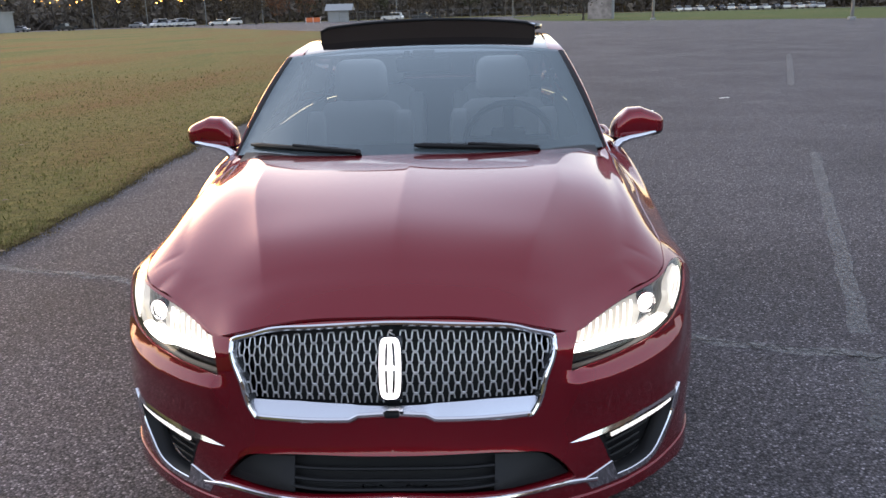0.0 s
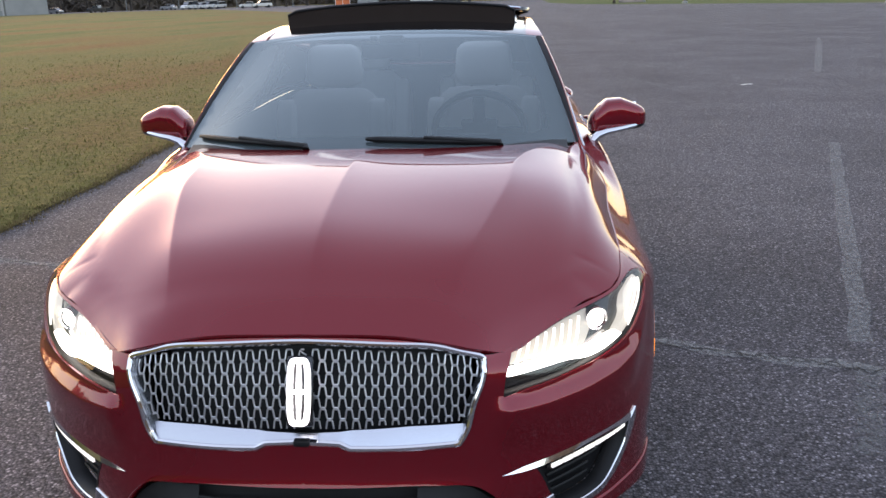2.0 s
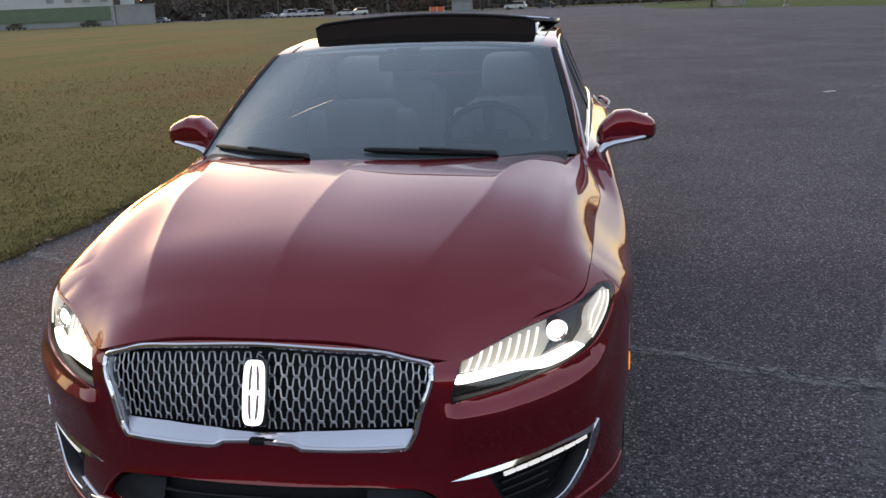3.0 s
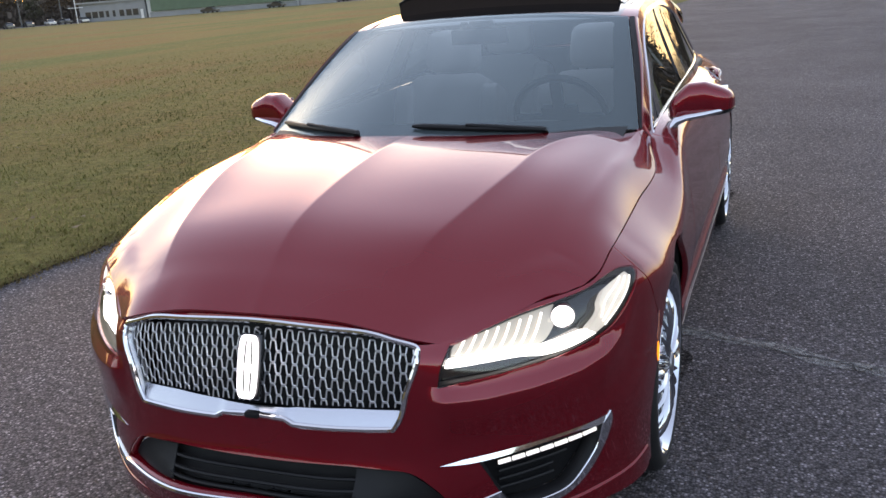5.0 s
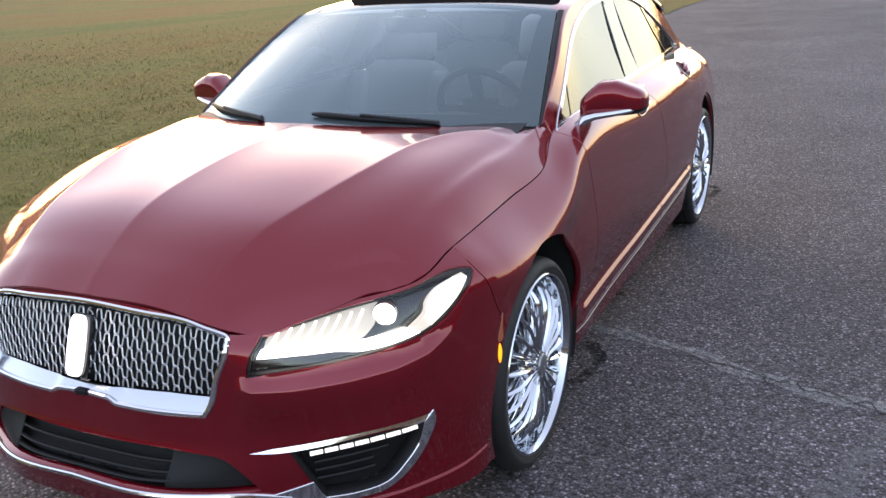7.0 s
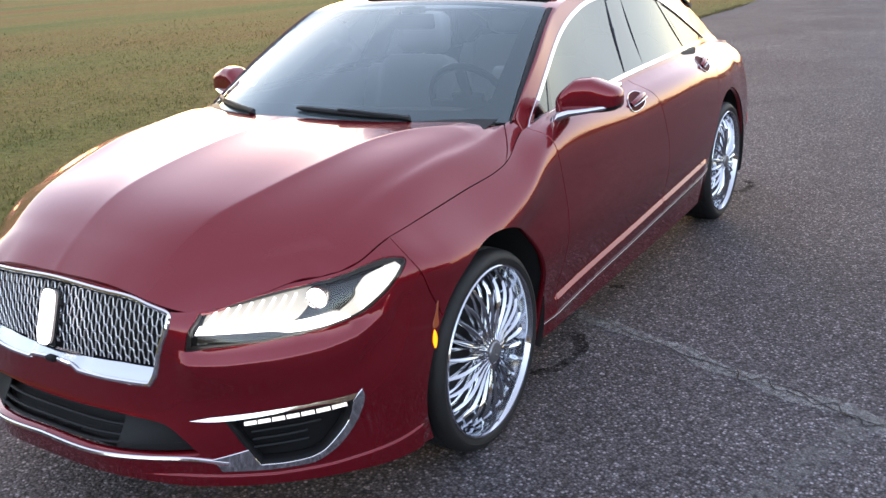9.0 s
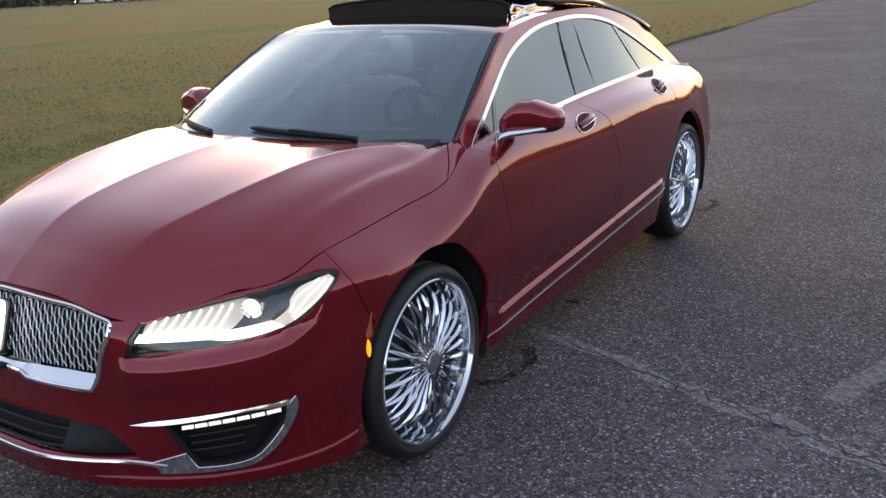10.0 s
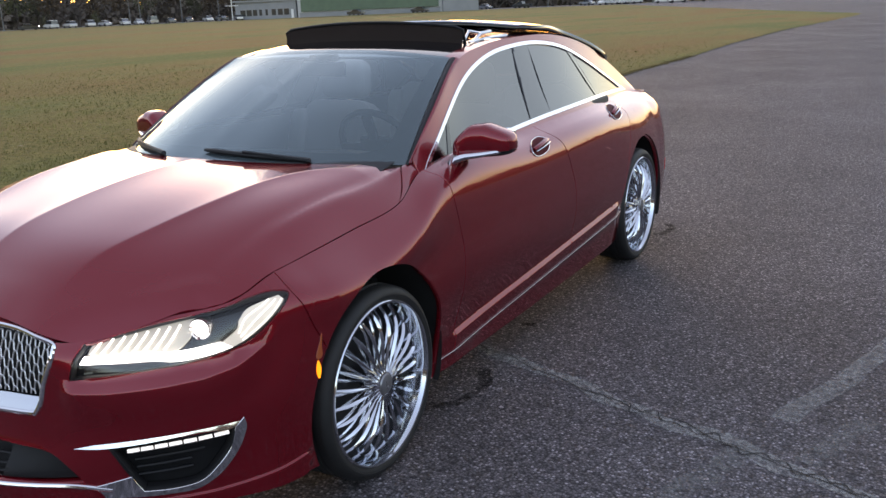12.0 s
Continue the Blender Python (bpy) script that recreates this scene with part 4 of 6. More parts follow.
# ---- wheels ----
WHEEL_CHROME = material("polished_wheel_chrome", (0.60, 0.62, 0.66), 0.10, 1.0)
CAP = material("wheel_cap_grey", (0.3, 0.3, 0.31), 0.35, 0.8)
IRON = material("brake_iron", (0.03, 0.03, 0.032), 0.6, 0.5, vary=.3, vary_scale=20)


def leaf(r0, r1, w, x0, x1, bulge, thick, n=14):
    """A spoke in the wheel's plane (z out along the radius): slim at the hub, broadest near the rim, bending back where it meets it."""
    bm = bmesh.new()
    rows = []
    for i in range(n + 1):
        q = i / n
        r = r0 + (r1 - r0) * q
        hw = w * (.36 + .64 * ramp(q / .62)) * (1 - .52 * ramp((q - .70) / .30))
        x = x0 + bulge * math.sin(math.pi * .75 * q) + (x1 - x0) * q ** 5
        rows.append([bm.verts.new((x - thick, -hw, r)), bm.verts.new((x, -hw * .55, r)), bm.verts.new((x + thick * .8, 0, r)), bm.verts.new((x, hw * .55, r)), bm.verts.new((x - thick, hw, r))])
    for a, b in zip(rows, rows[1:]):
        for k in range(4):
            bm.faces.new((a[k], a[k + 1], b[k + 1], b[k]))
        bm.faces.new((a[4], a[0], b[0], b[4]))
    bm.faces.new(rows[0])
    bm.faces.new(rows[-1][::-1])
    return bm


def tyre_mesh():
    """Sidewall and tread with grooves round the tyre and sipes across its shoulder."""
    bm = bmesh.new()
    prof = [(-.20, .292), (-.215, .30), (-.222, .316), (-.212, .333), (-.195, .3415), (-.165, .3425), (-.161, .336), (-.153, .336), (-.149, .3435), (-.113, .344), (-.109, .337), (-.101, .337), (-.097, .344),
            (-.061, .3435), (-.057, .336), (-.049, .336), (-.045, .3425), (-.022, .340), (-.010, .334), (.001, .322), (.004, .312), (.004, .3105), (.0025, .310), (.002, .300), (-.004, .291)]
    lathe(bm, prof, 96)
    return bm


wheel_parts = {}


def wheel(x, y, side):
    w = bpy.data.objects.new("wheel", None)
    scene.collection.objects.link(w)
    w.parent = car
    w.matrix_local = pose(x, y, .345, 0, 0, 0 if side > 0 else 180)

    def once(name, make, mat, m=None, label=""):
        if name not in wheel_parts:
            ob = part(name, make(), mat, w, label)
            wheel_parts[name] = ob.data
        else:
            ob = new(name, wheel_parts[name])
            ob.parent = w
        if m is not None:
            ob.matrix_local = m
        return ob

    def turned(profile, sides=64):
        def f():
            bm = bmesh.new()
            lathe(bm, profile, sides)
            return bm
        return f

    once("tyre", tyre_mesh, RUBBER)
    once("rim", turned([(-.21, .255), (-.21, .292), (-.02, .290), (-.001, .2935), (.003, .290), (.001, .284), (-.010, .279), (-.020, .2755), (-.034, .2735), (-.05, .268), (-.11, .262), (-.19, .250)], 96), WHEEL_CHROME)
    once("brake_disc", turned([(-.155, .02), (-.135, .06), (-.135, .165), (-.15, .165), (-.15, .26), (-.175, .262)]), IRON)
    for k in range(24):
        a = k * math.tau / 24
        once("spoke", lambda: leaf(.045, .268, .0076, -.004, -.062, .012, .005), WHEEL_CHROME, Matrix.Rotation(a, 4, "X"))
        once("inner_spoke", lambda: leaf(.045, .262, .0064, -.046, -.115, .004, .004), WHEEL_CHROME, Matrix.Rotation(a + math.tau / 48, 4, "X"))
    once("hub", turned([(-.06, .001), (-.06, .062), (-.012, .058), (.000, .050), (.004, .040), (.004, .001)]), CHROME)
    once("cap", turned([(.0045, .036), (.010, .033), (.012, .025), (.0125, .001)], 40), CAP)
    for k in range(24):
        a = (k + .5) * math.tau / 24
        def rib():
            bm = bmesh.new()
            tube(bm, [(.002, 0, .040), (-.006, 0, .085), (-.012, 0, .098)], [.0035, .0042, .002], 6)
            return bm
        once("hub_rib", rib, WHEEL_CHROME, Matrix.Rotation(a, 4, "X"))

    def mark():
        bm = bmesh.new()
        box(bm, (.0128, -.006, 0), (.001, .003, .024))
        box(bm, (.0128, 0, -.011), (.001, .015, .003))
        return bm
    once("cap_mark", mark, CHROME)

    def valve():
        bm = bmesh.new()
        tube(bm, [(-.03, 0, .262), (-.012, 0, .255)], .004, 8)
        return bm
    once("valve", valve, BLACK, Matrix.Rotation(2.6, 4, "X"))
    return w


wheels = [wheel(.897, ARCH_F - .003, 1), wheel(-.897, ARCH_F - .003, -1), wheel(.887, ARCH_R, 1), wheel(-.887, ARCH_R, -1)]

# wheel wells and the dark underside
for yc in (ARCH_F, ARCH_R):
    for sg in (1, -1):
        bm = bmesh.new()
        prof = [(ARCH_RAD + .012) * np.array((math.cos(a), math.sin(a))) for a in np.linspace(-.45, math.pi + .45, 40)]
        rings = []
        for x in (.885, .60):
            rings.append([bm.verts.new((sg * x, yc + p[0], max(.20, ARCH_Z + p[1]))) for p in prof])
        for i in range(39):
            bm.faces.new((rings[0][i], rings[0][i + 1], rings[1][i + 1], rings[1][i]))
        bm.faces.new(rings[1])
        part("wheel_well", bm, UNDER, car)
bm = bmesh.new()
box(bm, (0, 2.4, .235), (1.16, 4.5, .04))
box(bm, (0, 2.4, .225), (1.68, 1.95, .03))
box(bm, (0, 4.55, .30), (1.40, .35, .05))
box(bm, (0, .30, .27), (.96, .46, .03))
part("underbody", bm, UNDER, car)

# ---- roof glass, deflector, mirrors, wipers, handles, cabin ----
def roof_glass(x, y):
    k = (y - 2.78) / 1.42
    return (x, y, roof(0, y)[2] - .036 * abs(x / .60) ** 2.2 + .050 - .022 * k)


rg = clean(smooth_loop([np.array(p) for p in ((0, 2.78), (.40, 2.795), (.53, 2.83), (.545, 3.4), (.535, 4.10), (.40, 4.17), (0, 4.185))], .03, False))
shape("sliding_roof_glass", *sheet(roof_glass, clean(rg + [np.array((0.0, y)) for y in np.linspace(4.16, 2.80, 30)]), (), .05, .022, 1), GLOSS_BLACK, car, "black glass roof panel slid open to the rear")
edge = [Vector(roof_glass(*p)) + Vector((0, -.004, -.006)) for p in rg if p[1] < 2.85]
bm = bmesh.new()
tube(bm, [(-p.x, p.y, p.z) for p in edge[::-1]] + [tuple(p) for p in edge[1:]], .006, 8)
part("roof_glass_edge", bm, SATIN, car)
# guide arms that carry the glass
for sg in (1, -1):
    bm = bmesh.new()
    tube(bm, [(sg * .522, 2.36, 1.405), (sg * .522, 2.5, 1.415), (sg * .522, 2.75, 1.42)], .011, 8)
    tube(bm, [(sg * .515, 2.40, 1.405), (sg * .512, 2.50, 1.445), (sg * .512, 2.60, 1.448)], .008, 8)
    tube(bm, [(sg * .505, 2.34, 1.415), (sg * .49, 2.42, 1.46), (sg * .50, 2.55, 1.44)], .006, 8)
    part("roof_track", bm, SATIN, car)
# wind deflector: a curved band of black mesh on a frame
bm = bmesh.new()
rows = []
N = 36
for j in range(5):
    v = j / 4
    rows.append([bm.verts.new((.515 * u, 2.275 + .03 * abs(u) ** 3 + .012 * v, (1.402 - .022 * u * u) + v * (.111 - .010 * u * u - .012 * max(0, abs(u) - .93) / .07) + .0)) for u in np.linspace(-1, 1, N)])
for a, b in zip(rows, rows[1:]):
    for i in range(N - 1):
        bm.faces.new((a[i], a[i + 1], b[i + 1], b[i]))
bmesh.ops.solidify(bm, geom=bm.faces[:], thickness=.006)
part("wind_deflector", bm, FABRIC, car, "black mesh wind deflector")
top = [(.515 * u, 2.287 + .03 * abs(u) ** 3, 1.513 - .032 * u * u - .012 * max(0, abs(u) - .93) / .07) for u in np.linspace(-1, 1, 30)]
bm = bmesh.new()
tube(bm, [(-.515, 2.34, 1.40)] + top + [(.515, 2.34, 1.40)], .007, 8)
part("deflector_frame", bm, BLACK, car)


# mirrors: housing, chrome foot, arm, glass
def mirror(sg):
    m = bpy.data.objects.new("side_mirror", None)
    scene.collection.objects.link(m)
    m.parent = car

    def shell(lo, hi, inset_by=0.0):
        bm = bmesh.new()
        rings = []
        nx = 22
        for i in range(nx + 1):
            q = i / nx
            x = .802 + .234 * q
            e = max(0.0, 1 - abs(2 * q - 1) ** 7) ** .5
            top = 1.143 - .046 * max(0, q - .55) / .45 - .010 * (1 - q) - .055 * max(0, .30 - q) / .30
            bot = .992 + .022 * q
            yc, zc = 1.715 + .050 * q, (top + bot) / 2
            hy, hz = (.075 - .018 * q) * (.25 + .75 * e), (top - bot) / 2 * (.40 + .60 * e)
            ring = []
            for k in range(28):
                a = k * math.tau / 28
                c, s_ = math.cos(a), math.sin(a)
                y = yc + (hy - inset_by) * math.copysign(abs(c) ** .62, c)
                z = zc + (hz - inset_by) * math.copysign(abs(s_) ** (.62 if s_ > 0 else .45), s_)
                ring.append((x, y, min(max(z, lo(q)), hi(q))))
            rings.append([bm.verts.new((sg * p[0], p[1], p[2])) for p in ring])
        for a, b in zip(rings, rings[1:]):
            for k in range(28):
                bm.faces.new((a[k], a[(k + 1) % 28], b[(k + 1) % 28], b[k]))
        bm.faces.new(rings[0])
        bm.faces.new(rings[-1])
        bmesh.ops.remove_doubles(bm, verts=bm.verts, dist=.0004)
        return bm
    split = lambda q: 1.018 + .022 * q
    part("housing", shell(split, lambda q: 2.0), PAINT, m)
    part("lower_shell", shell(lambda q: 0.0, lambda q: split(q) - .002, .004), GLOSS_BLACK, m)
    bm = bmesh.new()
    tube(bm, [(sg * .80, 1.640, .968), (sg * .818, 1.640, .985), (sg * .838, 1.640, 1.008), (sg * .87, 1.648, 1.019), (sg * .93, 1.675, 1.026), (sg * .985, 1.705, 1.034), (sg * 1.022, 1.74, 1.044)], [.028, .025, .021, .017, .0145, .012, .006], 10, flat=.8)
    part("chrome_foot", bm, CHROME, m)
    bm = bmesh.new()
    tube(bm, [(sg * .765, 1.665, .955), (sg * .80, 1.672, .975), (sg * .85, 1.69, 1.012), (sg * .90, 1.70, 1.03)], [.042, .034, .026, .02], 12, flat=.55)
    part("arm", bm, PAINT, m)
    bm = bmesh.new()
    box(bm, (sg * .925, 1.812, 1.075), (.165, .004, .07), rz=sg * .23, bevel=.002)
    part("mirror_glass", bm, material("mirror", (.9, .9, .9), .02, 1.0), m)


mirror(1)
mirror(-1)


# door handles: a round-ended cup with a bright ring and a bar across
def handle(y, z, sg):
    h = bpy.data.objects.new("door_handle", None)
    scene.collection.objects.link(h)
    h.parent = car
    ring, cup = [], []
    for a in np.linspace(0, math.tau, 40, endpoint=False):
        dy, dz = .098 * math.copysign(abs(math.cos(a)) ** .85, math.cos(a)), .034 * math.copysign(abs(math.sin(a)) ** .85, math.sin(a))
        st = at_y(y + dy, z + dz + .08 * dy)
        ring.append(pushed(.001)(*st))
        cup.append(st)
    f = lambda P: [(sg * p[0], p[1], p[2]) for p in P]
    bm = bmesh.new()
    tube(bm, f(ring), .0021, 6, True)
    part("chrome_ring", bm, CHROME, h)
    shape("cup", *sheet(pushed(.0015), cup, (), .012, 0, 0 if sg > 0 else -1, scale=BS), HANDLE_CUP, h)
    bar = [pushed(d)(*at_y(y + q, z + .09 * q + .006)) for q, d in ((-.086, .004), (-.06, .016), (0, .022), (.06, .017), (.084, .004))]
    bm = bmesh.new()
    tube(bm, f(along3(bar, 4)), .0125, 10, flat=.8)
    part("bar", bm, PAINT, h)
    low = [pushed(d)(*at_y(y + q, z + .09 * q - .006)) for q, d in ((-.078, .010), (-.04, .028), (0, .032), (.06, .027), (.076, .010))]
    bm = bmesh.new()
    tube(bm, f(along3(low, 4)), .0032, 6)
    part("chrome_inlay", bm, CHROME, h)


def along3(pts, k):
    c = Curve1(range(len(pts)), pts)
    return [tuple(c(i / k)) for i in range((len(pts) - 1) * k + 1)]


# the cup lies flat; the shade of its hollow is in this darker red
HANDLE_CUP = material("shaded_red_cup", (0.08, 0.003, 0.008), 0.6, 0.0, spec=0.08)
for sg in (1, -1):
    handle(2.385, .938, sg)
    handle(3.50, .952, sg)


# wipers
def wiper(u0, u1, v0, v1):
    w = bpy.data.objects.new("wiper", None)
    scene.collection.objects.link(w)
    w.parent = car
    pts = [Vector(windscreen(u0 + (u1 - u0) * q, v0 + (v1 - v0) * q)) + Vector((0, -.008, .008)) for q in np.linspace(0, 1, 12)]
    bm = bmesh.new()
    tube(bm, [tuple(p) for p in pts], [.005] + [.0095] * 10 + [.005], 8, flat=1.1)
    part("blade", bm, BLACK, w)
    mid = pts[6]
    base = Vector(windscreen(u0 - (u1 - u0) * .04, .0)) + Vector((0, -.012, .004))
    bm = bmesh.new()
    tube(bm, [tuple(base), tuple(base + Vector((0, .008, .008))), tuple((base + mid) / 2 + Vector((0, -.008, .012))), tuple(mid + Vector((0, -.006, .012)))], [.013, .011, .008, .006], 8)
    part("arm", bm, BLACK, w)


wiper(-.30, -.93, .012, .07)
wiper(.60, .0, .012, .05)

# dark frit round the windscreen
fr = [np.array((u, 0.0)) for u in np.linspace(0, 1, 20)] + [np.array((1.0, v)) for v in np.linspace(.05, 1, 20)] + [np.array((u, 1.0)) for u in np.linspace(.95, 0, 20)]
fi = [np.array((0.0, .965))] + [np.array((u, .965)) for u in np.linspace(.1, .86, 12)] + [np.array((.91, .92))] + [np.array((.90, v)) for v in np.linspace(.85, .18, 14)] + [np.array((.88, .115))] + [np.array((u, .085)) for u in np.linspace(.8, 0, 14)]
shape("windscreen_border", *sheet(windscreen, clean(fr + fi, .004), (), .05, 0, 1, lift=-.006), BLACK, car, "black border band of the windscreen")
bm = bmesh.new()
box(bm, (.0, 1.965, 1.372), (.10, .05, .03), bevel=.008)
box(bm, (-.075, 1.96, 1.375), (.03, .03, .02), bevel=.006)
part("sensor_box", bm, BLACK, car)
bm = bmesh.new()
box(bm, (0, 1.93, 1.325), (.25, .02, .065), bevel=.01)
box(bm, (0, 1.955, 1.355), (.02, .03, .05))
part("inner_mirror", bm, BLACK, car)


# cabin: floor, dash, wheel, seats
def soft_box(bm, c, s, r=.3, rx=0.0, taper=1.0):
    """A padded block."""
    m = Matrix.Translation(c) @ Matrix.Rotation(rx, 4, "X") @ Matrix.Diagonal((*[k / 2 for k in s], 1))
    g = bmesh.ops.create_cube(bm, size=2)
    es = list({e for v in g["verts"] for e in v.link_edges})
    out = bmesh.ops.bevel(bm, geom=es, offset=r, segments=4, affect="EDGES", profile=.6)
    vs = list({v for f in out["faces"] for v in f.verts} | {v for v in g["verts"] if v.is_valid})
    vs = [v for v in bm.verts if v not in done_verts]
    for v in vs:
        k = 1 + (taper - 1) * (v.co.z + 1) / 2
        v.co.x *= k
        v.co = m @ v.co
        done_verts.add(v)


def seat(x, y, z=0.0, rear=False):
    global done_verts
    st = bpy.data.objects.new("seat", None)
    scene.collection.objects.link(st)
    st.parent = car
    for nm, args in (("cushion", ((x, y, .50), (.52, .52, .18), .35, radians(6))), ("backrest", ((x, y + .33, .80), (.52, .16, .62), .45, radians(-18), .86)), ("headrest", ((x, y + .46, 1.21), (.29, .11, .21), .6, radians(-12), .9))):
        bm = bmesh.new()
        done_verts = set()
        soft_box(bm, *args)
        part(nm, bm, LEATHER, st)
    for sg in (1, -1):
        bm = bmesh.new()
        done_verts = set()
        soft_box(bm, (x + sg * .225, y + .315, .80), (.10, .20, .52), .5, radians(-18))
        part("bolster", bm, LEATHER, st)
        bm = bmesh.new()
        tube(bm, [(x + sg * .06, y + .43, 1.07), (x + sg * .06, y + .45, 1.16)], .006, 8)
        part("headrest_post", bm, CHROME, st)


seat(.37, 2.15)
seat(-.37, 2.15)
seat(.36, 3.10)
seat(-.36, 3.10)
bm = bmesh.new()
rows = []
for y, z in ((1.20, .98), (1.45, 1.005), (1.62, 1.01), (1.74, .985), (1.79, .92), (1.76, .75), (1.75, .45)):
    rows.append([bm.verts.new((x, y + .10 * (x / .7) ** 2 * (1 if y < 1.5 else .3), z - .035 * (x / .7) ** 2 + (.022 * math.exp(-((x - .37) / .18) ** 2) if 1.5 < y < 1.8 and z > .9 else 0))) for x in np.linspace(-.7, .7, 29)])
for a, b in zip(rows, rows[1:]):
    for i in range(28):
        bm.faces.new((a[i], a[i + 1], b[i + 1], b[i]))
part("dashboard", bm, DARK_TRIM, car)
bm = bmesh.new()
c, ax = Vector((.37, 1.80, 1.00)), radians(-65)
m = Matrix.Translation(c) @ Matrix.Rotation(ax, 4, "X")
tube(bm, [m @ Vector((.185 * math.cos(a), .185 * math.sin(a), 0)) for a in np.linspace(0, math.tau, 40, endpoint=False)], .015, 8, True)
part("steering_wheel", bm, DARK_TRIM, car)
bm = bmesh.new()
box(bm, (0, 0, -.01), (.36, .06, .02), bevel=.008, m=m)
box(bm, (0, -.09, -.01), (.05, .17, .02), bevel=.008, m=m)
box(bm, (0, 0, -.005), (.15, .13, .035), bevel=.012, m=m)
part("steering_hub", bm, DARK_TRIM, car)
bm = bmesh.new()
box(bm, (0, 2.6, .30), (1.55, 2.4, .03))
box(bm, (0, 3.72, .72), (1.3, .05, .80))
box(bm, (0, 1.30, .60), (1.3, .05, .66))
box(bm, (0, 2.2, .48), (.24, .9, .32), bevel=.03)
for sg in (1, -1):
    box(bm, (sg * .765, 2.62, .62), (.05, 2.05, .60), bevel=.02)
part("cabin_floor", bm, DARK_TRIM, car)
for sg in (1, -1):
    bm = bmesh.new()
    box(bm, (sg * .735, 2.55, .70), (.03, 2.15, .66), bevel=.012)
    box(bm, (sg * .70, 2.2, .80), (.07, .8, .07), bevel=.025)
    part("inner_door_trim", bm, DARK_TRIM, car)

# ---- ground: one sheet to the horizon, almost level and falling slightly away from the car ----
def land(x, y):
    r = math.hypot(x, y - 1.5)
    return -.0118 * max(0.0, r - 18) ** 1.0 * ramp((r - 18) / 30)


def asphalt():
    m = bpy.data.materials.new("worn_asphalt")
    m.use_nodes = True
    nt = m.node_tree
    b = nt.nodes["Principled BSDF"]
    N, L = nt.nodes.new, nt.links.new
    tc = N("ShaderNodeTexCoord")

    def noise_tex(scale, detail=4, rough=.6):
        n = N("ShaderNodeTexNoise")
        n.inputs["Scale"].default_value, n.inputs["Detail"].default_value, n.inputs["Roughness"].default_value = scale, detail, rough
        L(tc.outputs["Object"], n.inputs["Vector"])
        return n

    def ramp_node(src, *stops):
        r = N("ShaderNodeValToRGB")
        for i, (p, c) in enumerate(stops):
            e = r.color_ramp.elements[i] if i < 2 else r.color_ramp.elements.new(p)
            e.position, e.color = p, (c, c, c * 1.03, 1)
        L(src, r.inputs[0])
        return r.outputs[0]

    def mul(a, c, fac=1.0):
        x = N("ShaderNodeMix")
        x.data_type, x.blend_type = "RGBA", "MULTIPLY"
        x.inputs["Factor"].default_value = fac
        L(a, x.inputs[6])
        L(c, x.inputs[7])
        return x.outputs[2]
    vo = N("ShaderNodeTexVoronoi")
    vo.inputs["Scale"].default_value = 105.0
    L(tc.outputs["Object"], vo.inputs["Vector"])
    sep = N("ShaderNodeSeparateColor")
    L(vo.outputs["Color"], sep.inputs[0])
    stones = ramp_node(sep.outputs[0], (0.0, .024), (.55, .046), (.86, .066), (1.0, .15))
    edge = ramp_node(vo.outputs["Distance"], (.25, 1.0), (.75, .35))
    base = mul(stones, edge)
    fine = ramp_node(noise_tex(38, 5).outputs["Fac"], (.3, .78), (.7, 1.25))
    wide = ramp_node(noise_tex(.55, 6, .65).outputs["Fac"], (.32, .78), (.68, 1.24))
    vast = ramp_node(noise_tex(.06, 3).outputs["Fac"], (.35, .92), (.65, 1.12))
    col_ = mul(mul(mul(base, fine), wide), vast)
    tint = N("ShaderNodeMix")
    tint.data_type, tint.blend_type = "RGBA", "MULTIPLY"
    tint.inputs["Factor"].default_value = 1.0
    tint.inputs[7].default_value = (2.72, 2.48, 2.30, 1)
    L(col_, tint.inputs[6])
    L(tint.outputs[2], b.inputs["Base Color"])
    b.inputs["Roughness"].default_value = .82
    b.inputs["Specular IOR Level"].default_value = .18
    bp = N("ShaderNodeBump")
    bp.inputs["Strength"].default_value, bp.inputs["Distance"].default_value = .9, .006
    bp.invert = True
    L(vo.outputs["Distance"], bp.inputs["Height"])
    b2 = N("ShaderNodeBump")
    b2.inputs["Strength"].default_value, b2.inputs["Distance"].default_value = .5, .01
    L(noise_tex(30, 4).outputs["Fac"], b2.inputs["Height"])
    L(bp.outputs[0], b2.inputs["Normal"])
    L(b2.outputs[0], b.inputs["Normal"])
    return m


